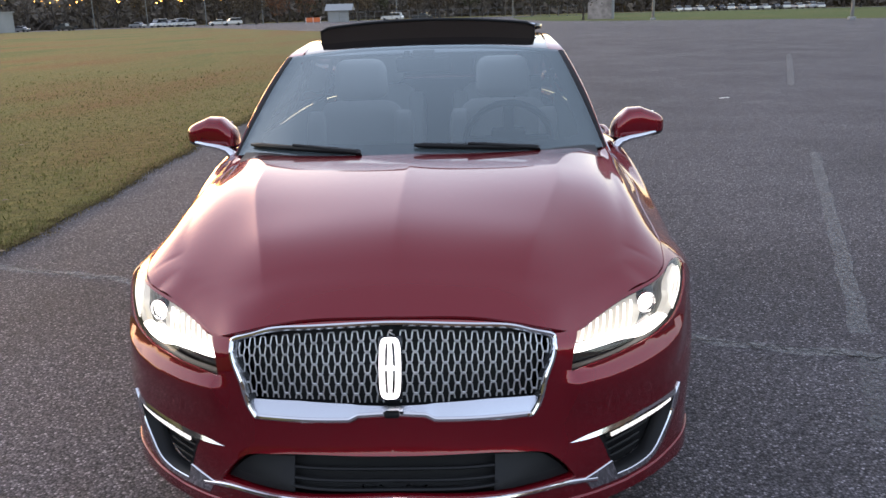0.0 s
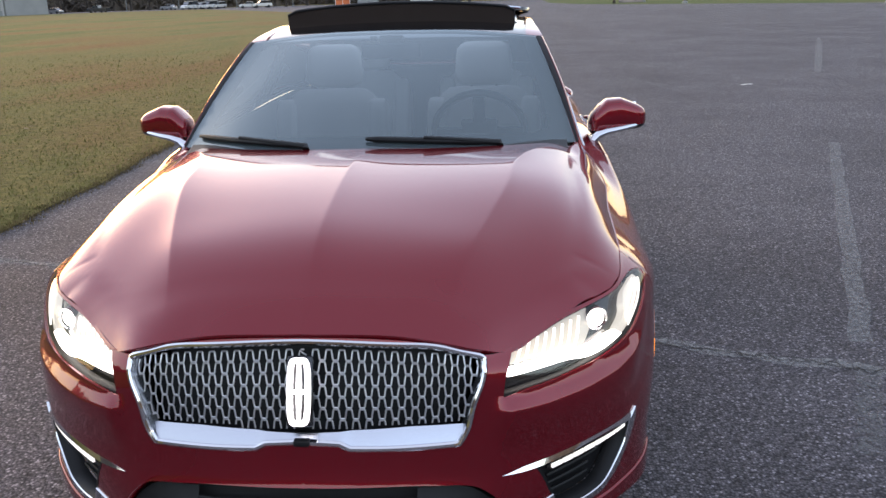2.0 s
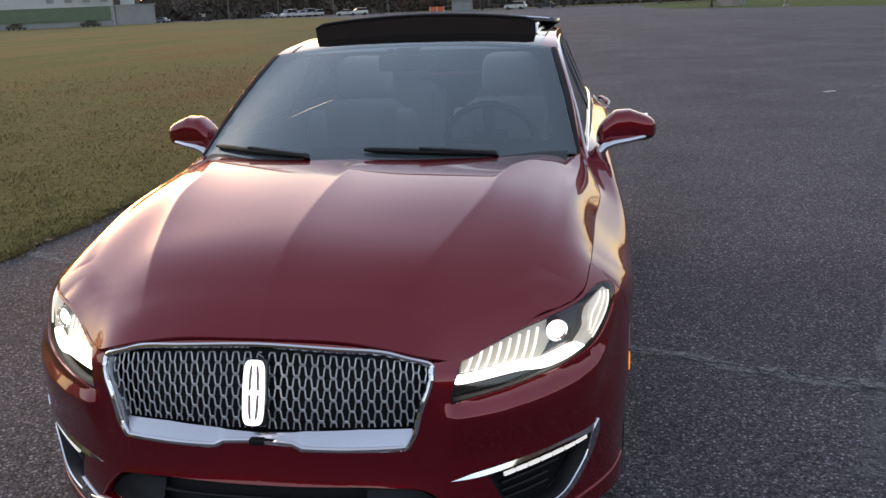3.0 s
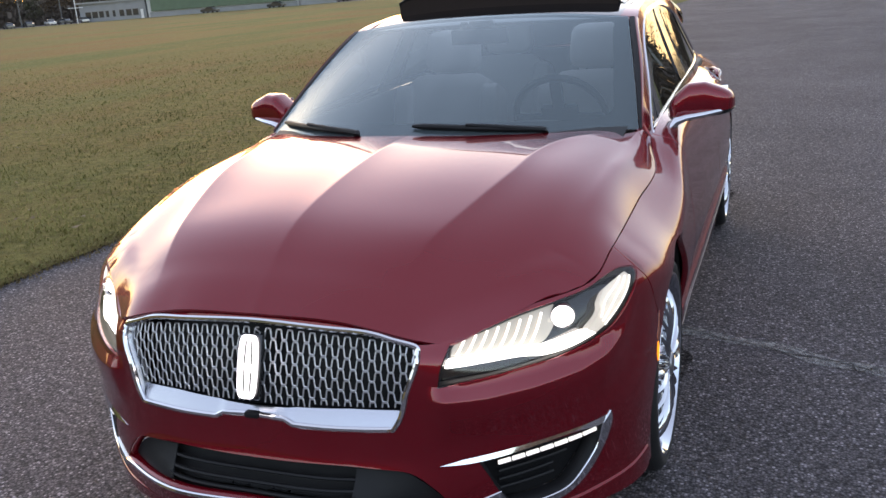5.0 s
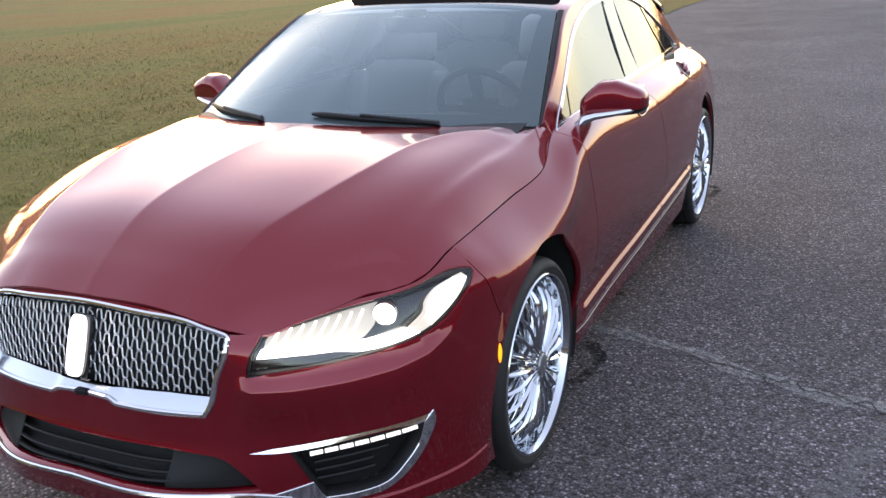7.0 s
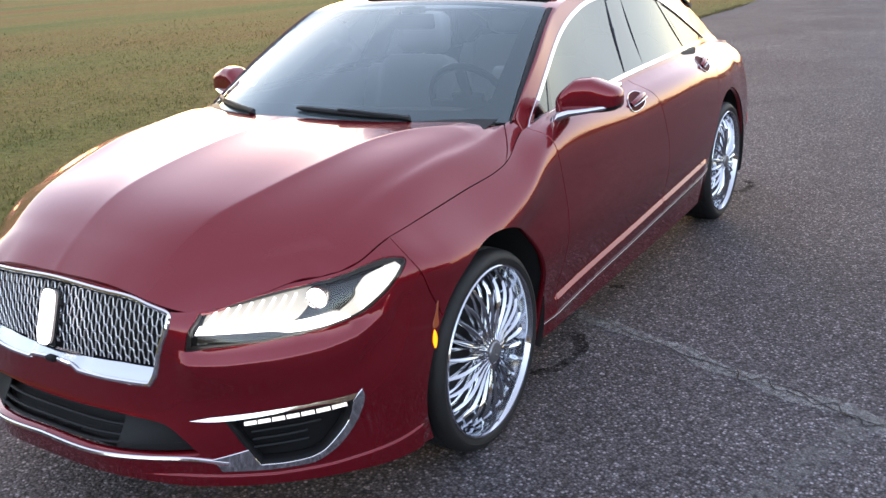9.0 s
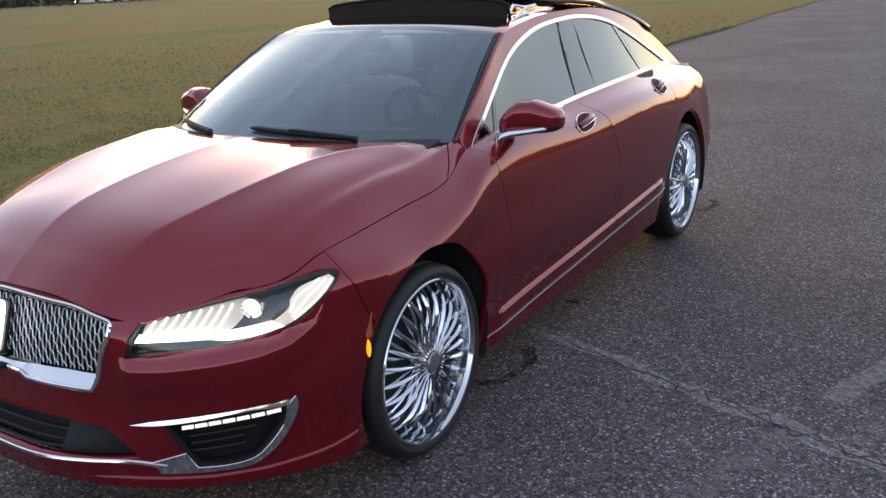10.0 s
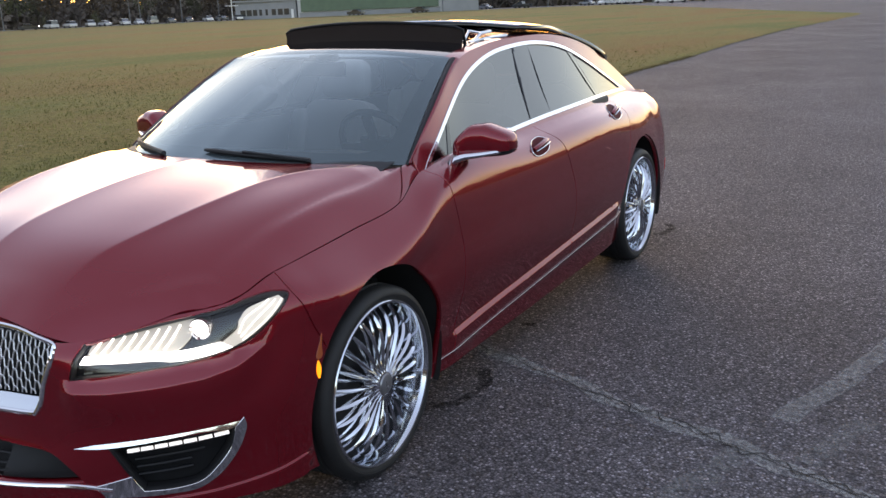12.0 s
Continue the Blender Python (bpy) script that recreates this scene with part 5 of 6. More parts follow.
def grass_mat(name, c1, c2, c3):
    """Turf that shifts between greener, tan and rusty patches, with fine blade grain."""
    m = bpy.data.materials.new(name)
    m.use_nodes = True
    nt = m.node_tree
    b = nt.nodes["Principled BSDF"]
    N, L = nt.nodes.new, nt.links.new
    tc = N("ShaderNodeTexCoord")
    mp = N("ShaderNodeMapping")
    mp.inputs["Scale"].default_value = (.5, .16, 1)
    mp.inputs["Rotation"].default_value = (0, 0, radians(62))
    L(tc.outputs["Object"], mp.inputs["Vector"])
    n1 = N("ShaderNodeTexNoise")
    n1.inputs["Scale"].default_value, n1.inputs["Detail"].default_value, n1.inputs["Roughness"].default_value = .35, 7, .62
    L(mp.outputs[0], n1.inputs["Vector"])
    r = N("ShaderNodeValToRGB")
    r.color_ramp.elements[0].position, r.color_ramp.elements[0].color = .36, (*c1, 1)
    r.color_ramp.elements[1].position, r.color_ramp.elements[1].color = .50, (*c2, 1)
    e = r.color_ramp.elements.new(.64)
    e.color = (*c3, 1)
    L(n1.outputs["Fac"], r.inputs[0])
    n2 = N("ShaderNodeTexNoise")
    n2.inputs["Scale"].default_value, n2.inputs["Detail"].default_value, n2.inputs["Roughness"].default_value = 9.0, 8, .75
    L(tc.outputs["Object"], n2.inputs["Vector"])
    mr = N("ShaderNodeMapRange")
    mr.inputs["From Min"].default_value, mr.inputs["From Max"].default_value = .3, .7
    mr.inputs["To Min"].default_value, mr.inputs["To Max"].default_value = .45, 1.55
    L(n2.outputs["Fac"], mr.inputs["Value"])
    hs = N("ShaderNodeHueSaturation")
    L(r.outputs[0], hs.inputs["Color"])
    L(mr.outputs[0], hs.inputs["Value"])
    L(hs.outputs[0], b.inputs["Base Color"])
    b.inputs["Roughness"].default_value = .95
    b.inputs["Specular IOR Level"].default_value = .15
    bp = N("ShaderNodeBump")
    bp.inputs["Strength"].default_value, bp.inputs["Distance"].default_value = .8, .05
    L(n2.outputs["Fac"], bp.inputs["Height"])
    L(bp.outputs[0], b.inputs["Normal"])
    return m


def worn_mat(name, colour, scale, lo, hi, rough=.85):
    """A thin worn layer: shows in flecks, the surface below shows between them."""
    m = material(name, colour, rough, bump=.3, bump_scale=120)
    nt = m.node_tree
    N, L = nt.nodes.new, nt.links.new
    tc = N("ShaderNodeTexCoord")
    n = N("ShaderNodeTexNoise")
    n.inputs["Scale"].default_value, n.inputs["Detail"].default_value, n.inputs["Roughness"].default_value = scale, 8, .8
    L(tc.outputs["Object"], n.inputs["Vector"])
    mr = N("ShaderNodeMapRange")
    mr.inputs["From Min"].default_value, mr.inputs["From Max"].default_value = lo, hi
    L(n.outputs["Fac"], mr.inputs["Value"])
    tr, ms = N("ShaderNodeBsdfTransparent"), N("ShaderNodeMixShader")
    L(mr.outputs[0], ms.inputs[0])
    L(tr.outputs[0], ms.inputs[1])
    L(nt.nodes["Principled BSDF"].outputs[0], ms.inputs[2])
    L(ms.outputs[0], nt.nodes["Material Output"].inputs[0])
    return m


ASPHALT = asphalt()
GRASS = grass_mat("autumn_grass", (.168, .098, .032), (.150, .124, .038), (.096, .114, .030))
GRASS_R = grass_mat("green_grass", (.10, .10, .028), (.08, .10, .025), (.062, .093, .022))
LINE = worn_mat("faded_white_paint", (.28, .28, .272), 26, .40, .76)
LINE_FAINT = worn_mat("almost_gone_white_paint", (.20, .20, .195), 26, .42, .80)
SEAM = worn_mat("pale_joint_filler", (.25, .246, .24), 34, .38, .64)
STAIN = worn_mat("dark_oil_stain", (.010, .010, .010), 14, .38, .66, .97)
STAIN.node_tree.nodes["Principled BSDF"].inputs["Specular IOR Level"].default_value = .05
CRACK = material("crack", (.008, .008, .008), .95)


def terrain(name, loop, step, lift, mat, label, category):
    """A sheet over the land inside a plan outline."""
    V, F, _ = sheet(lambda x, y: (x, y, land(x, y) + lift), clean([np.array(p, float) for p in loop], .01), (), step, 0)
    me = bpy.data.meshes.new(name)
    me.from_pydata([tuple(v) for v in V], [], F)
    for p in me.polygons:
        p.use_smooth = True
    me.materials.append(mat)
    bm_ = bmesh.new()
    bm_.from_mesh(me)
    bmesh.ops.recalc_face_normals(bm_, faces=bm_.faces)
    if sum(f.normal.z for f in bm_.faces) < 0:
        bmesh.ops.reverse_faces(bm_, faces=bm_.faces)
    bm_.to_mesh(me)
    bm_.free()
    return tagged(new(name, me), label, category, kind="structure")


rings = [0, 2, 4, 7, 11, 16, 20, 25, 30, 36, 45, 60, 90, 130, 180, 240, 320, 450, 700, 1200, 2500]
bm = bmesh.new()
prev = None
for r in rings:
    cur = [bm.verts.new((r * math.cos(a), 1.5 + r * math.sin(a), land(r * math.cos(a), 1.5 + r * math.sin(a)))) for a in np.linspace(0, math.tau, 72, endpoint=False)] if r else [bm.verts.new((0, 1.5, 0))]
    if prev is not None:
        for i in range(72):
            if len(prev) == 1:
                bm.faces.new((prev[0], cur[i], cur[(i + 1) % 72]))
            else:
                bm.faces.new((prev[i], cur[i], cur[(i + 1) % 72], prev[(i + 1) % 72]))
    prev = cur
tagged(part("ground", bm, ASPHALT), "worn grey asphalt lot with pale stone grain", "ground", kind="structure")


def edge_x(y):
    """The ragged border between asphalt and turf."""
    return -3.12 + .07 * noise.noise((y * .8, 3.1, 0)) + .10 * noise.noise((y * .22, 7.7, 0)) + .04 * noise.noise((y * 3.0, 1.3, 0))


border = [(edge_x(y), y) for y in np.linspace(-40, 58, 500)]
lawn_outline = border + [(-3.6, 60.5), (-5.5, 64), (-12, 78), (-22, 101), (-38, 138), (-62, 192), (-72, 216), (-100, 216), (-140, 190), (-176, 168), (-215, 142), (-215, 60), (-120, -40)]
terrain("lawn", lawn_outline, 6.0, .012, GRASS, "flat autumn grass field, tan and green", "lawn")
terrain("lawn_far", [(9.5, 112), (15, 99), (24, 86), (36, 72), (60, 55), (110, 90), (150, 200), (90, 235), (20, 250), (8, 200), (7, 140)], 8.0, .012, GRASS_R, "green grass strip beyond the asphalt", "lawn")
terrain("lawn_back", [(-250, 290), (-75, 262), (0, 235), (120, 262), (300, 300), (500, 900), (-700, 900), (-420, 200), (-240, 160), (-236, 200)], 30.0, .012, GRASS, "distant dull grass behind the parked cars", "lawn")


def strip(name, pts, w, z, mat, label, category, wob=.0):
    """A thin flat band on the ground along a line of points."""
    bm = bmesh.new()
    P = [Vector((*p, 0)) for p in pts]
    row = []
    for i, p in enumerate(P):
        t = (P[min(i + 1, len(P) - 1)] - P[max(i - 1, 0)]).normalized()
        n = Vector((-t.y, t.x, 0))
        a, c = w * (1 + wob * noise.noise((i * .37, 1.7, w))), w * (1 + wob * noise.noise((i * .41, 9.2, w)))
        row.append((bm.verts.new((*(p + n * a / 2).to_2d(), land(p.x, p.y) + z)), bm.verts.new((*(p - n * c / 2).to_2d(), land(p.x, p.y) + z))))
    for (a, b), (c, d) in zip(row, row[1:]):
        bm.faces.new((a, b, d, c))
    ob = part(name, bm, mat, smooth=False)
    return tagged(ob, label, category, kind="structure")


def run(a, b, n, wob=0.0, seed=0):
    a, b = np.array(a), np.array(b)
    d = (b - a) / np.hypot(*(b - a))
    return [tuple(a + (b - a) * q + np.array((-d[1], d[0])) * wob * noise.noise((q * 17, seed, 0))) for q in np.linspace(0, 1, n)]


strip("parking_line", run((2.06, 1.96), (3.67, 7.04), 60, .02), .10, .004, LINE, "faded white parking line on the asphalt", "road marking", .3)
strip("parking_line", run((1.72, .96), (1.99, 1.72), 24, .02), .10, .004, LINE_FAINT, "faint worn parking line on the asphalt", "road marking", .4)
strip("parking_line", run((2.18, 1.66), (2.34, 2.10), 16, .02), .09, .003, LINE_FAINT, "faint worn parking line on the asphalt", "road marking", .5)
strip("parking_line", run((5.75, 13.9), (8.55, 22.4), 40, .02), .13, .004, LINE, "faded white parking line on the asphalt", "road marking", .3)
strip("parking_line", run((16, 40), (30, 41), 20, .02), .25, .006, LINE, "faded white parking line on the asphalt", "road marking", .3)
strip("joint_band", run((-3.05, 3.41), (.60, 2.16), 60, .05, 3), .085, .003, SEAM, "pale filled joint across the asphalt", "joint", .6)
strip("joint_band", run((.60, 2.16), (4.6, .72), 70, .05, 9), .085, .003, SEAM, "pale filled joint across the asphalt", "joint", .6)
strip("joint_crack", run((-2.9, 3.36), (.70, 2.12), 120, .05, 5), .006, .005, CRACK, "thin dark crack in the joint", "crack", .9)
strip("joint_crack", run((.70, 2.12), (4.5, .76), 160, .05, 5), .0045, .005, CRACK, "thin dark crack in the joint", "crack", .9)
strip("joint_crack", run((1.3, 1.90), (2.4, 1.52), 70, .07, 8), .005, .0055, CRACK, "thin dark crack in the joint", "crack", .9)
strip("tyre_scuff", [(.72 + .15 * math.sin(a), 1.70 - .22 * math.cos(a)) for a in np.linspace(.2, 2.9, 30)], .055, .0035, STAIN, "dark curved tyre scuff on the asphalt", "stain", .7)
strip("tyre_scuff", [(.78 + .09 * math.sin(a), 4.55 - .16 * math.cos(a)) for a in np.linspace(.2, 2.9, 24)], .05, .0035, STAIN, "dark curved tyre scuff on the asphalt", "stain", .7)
strip("oil_spot", run((.70, 2.49), (.78, 2.52), 6), .05, .0035, STAIN, "small dark oil spot on the asphalt", "stain", .6)

# a scrap of pale litter
bm = bmesh.new()
for i in range(3):
    box(bm, (4.11 + .05 * i - .05, 12.1 + .02 * (i % 2), .012 + .004 * i), (.07, .05, .004), rz=.4 * i, bevel=.001)
tagged(part("paper_scrap", bm, material("paper", (.7, .7, .68), .8)), "small pale scrap of paper lying on asphalt", "litter")

# grass blades along the near border and over the near field
bm_v, bm_f = [], []
rng = random.Random(4)
def blade(x, y, h, w):
    a, lean = rng.uniform(0, math.tau), rng.uniform(.2, .9) * h
    dx, dy = math.cos(a) * w, math.sin(a) * w
    lx, ly = math.cos(a + 1.3) * lean, math.sin(a + 1.3) * lean
    z = land(x, y) + .008
    i = len(bm_v)
    bm_v.extend([(x - dx, y - dy, z), (x + dx, y + dy, z), (x + dx * .6 + lx * .5, y + dy * .6 + ly * .5, z + h * .65), (x + lx, y + ly, z + h)])
    bm_f.append((i, i + 1, i + 2))
    bm_f.append((i, i + 2, i + 3))


for _ in range(60000):
    r_, b_ = 3.5 + 26 * rng.random() ** 1.4, rng.uniform(-62, 8)
    x, y = r_ * math.sin(radians(b_)) + 1.0, r_ * math.cos(radians(b_)) - 1.0
    e_ = edge_x(y) + rng.gauss(.02, .05)
    if x < e_ and rng.random() < min(1, (31 - r_) / 14) * (1.0 if x > e_ - .35 else .02):
        blade(x, y, rng.uniform(.008, .022) * (1 + .02 * r_), rng.uniform(.002, .005) * (1 + .08 * r_))
me = bpy.data.meshes.new("grass_blades")
me.from_pydata(bm_v, [], bm_f)
BLADE = material("grass_blade", (.17, .145, .05), .95, spec=.1, vary=.3, vary_scale=1.2)
me.materials.append(BLADE)
tagged(new("grass_blades", me), "short dry tan and green grass blades", "grass", kind="stuff")
bm_v, bm_f = [], []
for _ in range(16000):
    y = -2 + 22 * rng.random() ** 1.3
    x = edge_x(y) + rng.gauss(-.02, .055)
    blade(x, y, rng.uniform(.008, .028), rng.uniform(.002, .006))
me = bpy.data.meshes.new("edge_grass")
me.from_pydata(bm_v, [], bm_f)
me.materials.append(material("dead_edge_grass", (.155, .118, .055), .95, spec=.1, vary=.4, vary_scale=1.6))
tagged(new("edge_grass", me), "dead tan grass creeping over the asphalt edge", "grass", kind="stuff")
# the open turf near the lot: a dense nap of short blades, thinning with distance
gen = np.random.default_rng(7)
count = 230000
reach, bear = 3.2 + 24 * gen.random(count) ** 1.7, np.radians(gen.uniform(-80, 8, count))
bx, by = reach * np.sin(bear) + 1.0, reach * np.cos(bear) - 1.0
keep = (bx < np.interp(by, [p[1] for p in border], [p[0] for p in border]) - .03) & (gen.random(count) < np.clip((27 - reach) / 22, 0, 1))
bx, by, reach = bx[keep], by[keep], reach[keep]
count = len(bx)
clump = np.array([noise.noise((x * 1.4, y * 1.4, 4.0)) for x, y in zip(bx, by)])
bh = gen.uniform(.010, .030, count) * (1 + .03 * reach) * (1 + .7 * clump)
bw, ang, fall = gen.uniform(.0018, .004, count) * (1 + .09 * reach), gen.uniform(0, math.tau, count), gen.uniform(.2, 1.1, count) * bh
base_z = np.array([land(x, y) for x, y in zip(bx, by)]) + .006
ca, sa, cl, sl = np.cos(ang) * bw, np.sin(ang) * bw, np.cos(ang + 1.4) * fall, np.sin(ang + 1.4) * fall
pts = np.stack([np.stack([bx - ca, by - sa, base_z], 1), np.stack([bx + ca, by + sa, base_z], 1), np.stack([bx + .6 * ca + .5 * cl, by + .6 * sa + .5 * sl, base_z + .65 * bh], 1), np.stack([bx + cl, by + sl, base_z + bh], 1)], 1)
first_i = np.arange(count) * 4
me = bpy.data.meshes.new("field_grass")
me.from_pydata(pts.reshape(-1, 3).tolist(), [], np.concatenate([np.stack([first_i, first_i + 1, first_i + 2], 1), np.stack([first_i, first_i + 2, first_i + 3], 1)]).tolist())
me.materials.append(material("field_grass_blade", (.175, .165, .055), .95, spec=.1, vary=.45, vary_scale=.5))
tagged(new("field_grass", me), "short green and tan grass of the open field", "grass", kind="stuff")
# fallen leaves on the turf
lv, lf = [], []
for _ in range(120):
    y = rng.uniform(2.5, 30)
    x = edge_x(y) - rng.random() ** 1.5 * (2 + .6 * y) + .25
    a, sz = rng.uniform(0, math.tau), rng.uniform(.02, .045)
    i = len(lv)
    z = land(x, y) + rng.uniform(.02, .045)
    lv.extend([(x + sz * math.cos(a + k * math.tau / 4) * (1 if k % 2 else .6), y + sz * math.sin(a + k * math.tau / 4) * (1 if k % 2 else .6), z + rng.uniform(-.008, .008)) for k in range(4)])
    lf.append((i, i + 1, i + 2, i + 3))
me = bpy.data.meshes.new("fallen_leaves")
me.from_pydata(lv, [], lf)
me.materials.append(material("dry_leaf", (.17, .12, .07), .8, vary=.4, vary_scale=3))
tagged(new("fallen_leaves", me), "scattered dry brown fallen leaves", "leaves", kind="stuff")

# ---- the far side of the field: parked vehicles, buildings, poles, trees ----
def stand(az, dist):
    """A place on the land by bearing (degrees from straight ahead, right positive) and distance from the car."""
    x, y = dist * math.sin(radians(az)), dist * math.cos(radians(az))
    return Vector((x, y, land(x, y)))


WHITE_CAR = material("white_car_paint", (.55, .55, .545), .25, coat=.8)
DARK_CAR = material("dark_car_paint", (.03, .032, .035), .2, coat=1.0)
GREY_CAR = material("silver_car_paint", (.38, .39, .40), .25, .5, coat=.8)
RED_CAR = material("red_car_paint", (.35, .03, .02), .25, coat=.8)
CAR_GLASS = material("far_car_glass", (.02, .024, .028), .08, coat=1.0)
PROFILES = {
    "sedan": ([(-2.3, .45), (-2.25, .85), (-1.5, .98), (1.25, .98), (2.15, .88), (2.3, .55), (2.3, .32), (-2.3, .32)], [(-1.55, .97), (-.95, 1.42), (.35, 1.43), (1.2, .97)], 1.78),
    "suv": ([(-2.35, .5), (-2.35, 1.0), (-2.25, 1.08), (1.05, 1.08), (2.2, .98), (2.35, .6), (2.35, .38), (-2.35, .38)], [(-2.25, 1.07), (-1.95, 1.66), (.15, 1.70), (1.05, 1.07)], 1.86),
    "van": ([(-2.6, .5), (-2.6, 1.15), (1.5, 1.15), (2.4, .95), (2.55, .6), (2.55, .38), (-2.6, .38)], [(-2.58, 1.14), (-2.5, 2.0), (.75, 2.03), (1.65, 1.14)], 1.95),
    "pickup": ([(-2.8, .6), (-2.8, 1.08), (1.3, 1.08), (2.5, 1.02), (2.75, .7), (2.75, .42), (-2.8, .42)], [(-.55, 1.07), (-.4, 1.75), (.75, 1.76), (1.45, 1.07)], 1.95)}
made_cars = {}


def prism(bm, prof, w, top=1.0):
    a = [bm.verts.new((x, -w / 2, z)) for x, z in prof]
    b = [bm.verts.new((x, w / 2, z)) for x, z in prof]
    n = len(prof)
    bm.faces.new(a)
    bm.faces.new(b[::-1])
    for i in range(n):
        bm.faces.new((a[i], b[i], b[(i + 1) % n], a[(i + 1) % n]))
    bmesh.ops.bevel(bm, geom=bm.edges[:], offset=.07, segments=2, affect="EDGES")


def far_car(kind, paint, m, label):
    key = (kind, paint.name)
    if key in made_cars:
        return tagged(copy_thing(made_cars[key], m), label)
    body, cab_, w = PROFILES[kind]
    ob = empty("parked_" + kind)
    bm = bmesh.new()
    prism(bm, body, w)
    part("body", bm, paint, ob, angle=60)
    bm = bmesh.new()
    prism(bm, [(x * .98, z - .02) for x, z in cab_], w * .86)
    part("window_band", bm, CAR_GLASS, ob, angle=60)
    bm = bmesh.new()
    zt = max(z for _, z in cab_)
    x0, x1 = cab_[1][0], cab_[2][0]
    box(bm, ((x0 + x1) / 2, 0, zt), (x1 - x0 + .12, w * .84, .09), bevel=.035)
    part("roof", bm, paint, ob)
    for sx in (-1.42, 1.42):
        for sy in (-1, 1):
            bm = bmesh.new()
            lathe(bm, [(-.11, .05), (-.11, .30), (-.08, .34), (.08, .34), (.11, .30), (.11, .05)], 20)
            bm.transform(pose(sx, sy * (w / 2 - .1), .34, 0, 0, 90))
            part("wheel", bm, RUBBER, ob)
    for sy in (-1, 1):
        bm = bmesh.new()
        box(bm, (body[-3][0] - .06, sy * w * .36, .78), (.10, .32, .14), bevel=.03)
        part("headlamp", bm, GLOSS_BLACK, ob)
    ob.matrix_world = m
    made_cars[key] = tagged(ob, label, "car", "parked cars by the field")
    return ob


def put(kind, paint, az, dist, turn, label):
    p = stand(az, dist)
    return far_car(kind, paint, pose(p.x, p.y, p.z, 0, 0, turn), label)


rng = random.Random(11)
put("pickup", DARK_CAR, -24.6, 240, 172, "dark pickup truck parked at the field edge")
for i, a in enumerate((-19.4, -18.7, -18.2, -17.7)):
    put("suv" if i % 2 else "van", WHITE_CAR, a, 241 + i, 250, "white van parked in a row by the field")
put("sedan", GREY_CAR, -20.6, 250, 160, "silver car parked beyond the field")
put("sedan", WHITE_CAR, -15.9, 222, 200, "white car parked near the trees")
put("suv", WHITE_CAR, -15.1, 221, 210, "white car parked near the trees")
put("suv", WHITE_CAR, -5.2, 196, 165, "white sport utility parked on the road")
put("sedan", DARK_CAR, -3.3, 200, 175, "dark car parked behind the white one")
put("sedan", GREY_CAR, -27.0, 252, 170, "silver car parked by the grey building")
put("sedan", DARK_CAR, -31.0, 228, 175, "dark car parked before the hangar")
put("sedan", DARK_CAR, -35.0, 226, 175, "dark car parked before the hangar")
a = -53.0
while a < -39.2:
    kind = rng.choice(("sedan", "suv", "sedan", "van"))
    paint = rng.choice((WHITE_CAR, WHITE_CAR, GREY_CAR, DARK_CAR, WHITE_CAR, RED_CAR if a < -48 else GREY_CAR))
    put(kind, paint, a, 246 + rng.uniform(-3, 3), rng.choice((150, 165, 330)), "car parked in the long row by the field")
    a += rng.uniform(.75, 1.35)
for i in range(14):
    put(rng.choice(("sedan", "suv")), rng.choice((WHITE_CAR, GREY_CAR, DARK_CAR)), 12.4 + i * .62, 252 + rng.uniform(-2, 2), rng.choice((80, 100)), "car parked in a distant row before the trees")

# one car in the row has its headlamps on
beam = put("sedan", DARK_CAR, -54.2, 243, 62, "dark car with its headlamps lit, facing the field")
for lamp in [o for o in beam.children if o.name.startswith("headlamp")]:
    lamp.data = lamp.data.copy()
    lamp.data.materials[0] = material("far_headlamp_light", (1, 1, 1), .4, emit=(1.0, .86, .74), emit_strength=9.0)

# buildings
PANEL = material("white_ribbed_panel", (.42, .43, .44), .5, vary=.06, vary_scale=.6)
GREEN_PANEL = material("green_band_panel", (.085, .13, .085), .5, vary=.1, vary_scale=.8)
GREY_WALL = material("grey_block_wall", (.24, .25, .26), .8, vary=.08, vary_scale=.5)
ROOFING = material("grey_metal_roof", (.25, .26, .27), .5, vary=.1)
HAZY_PANE = material("hazy_grey_pane", (.20, .21, .22), .4, vary=.2, vary_scale=.5)
FAR_GLASS = material("dark_window_glass", (.03, .035, .04), .1, coat=1.0)
STONE = material("patchy_pale_stone", (.28, .24, .235), .85, bump=.4, bump_scale=6, vary=.35, vary_scale=1.4)
WOOD_FRAME = material("white_frame", (.7, .7, .7), .5)


def wall_box(name, az0, d0, az1, d1, depth, z0, z1, mat, parent, push=0.0):
    """A block whose front runs between two bearings."""
    a, b = stand(az0, d0), stand(az1, d1)
    t = (b - a).normalized()
    n = Vector((-t.y, t.x, 0))
    if n.dot(a) < 0:
        n = -n
    base = min(a.z, b.z) - .3
    bm = bmesh.new()
    a, b = a - n * push, b - n * push
    vs = []
    for z in (base + .3 + z0 - (.3 if z0 == 0 else 0), base + .3 + z1):
        for p in (a, b, b + n * depth, a + n * depth):
            vs.append(bm.verts.new((p.x, p.y, z)))
    for f in ((0, 1, 2, 3), (4, 5, 6, 7), (0, 1, 5, 4), (1, 2, 6, 5), (2, 3, 7, 6), (3, 0, 4, 7)):
        bm.faces.new([vs[i] for i in f])
    return part(name, bm, mat, parent, smooth=False)


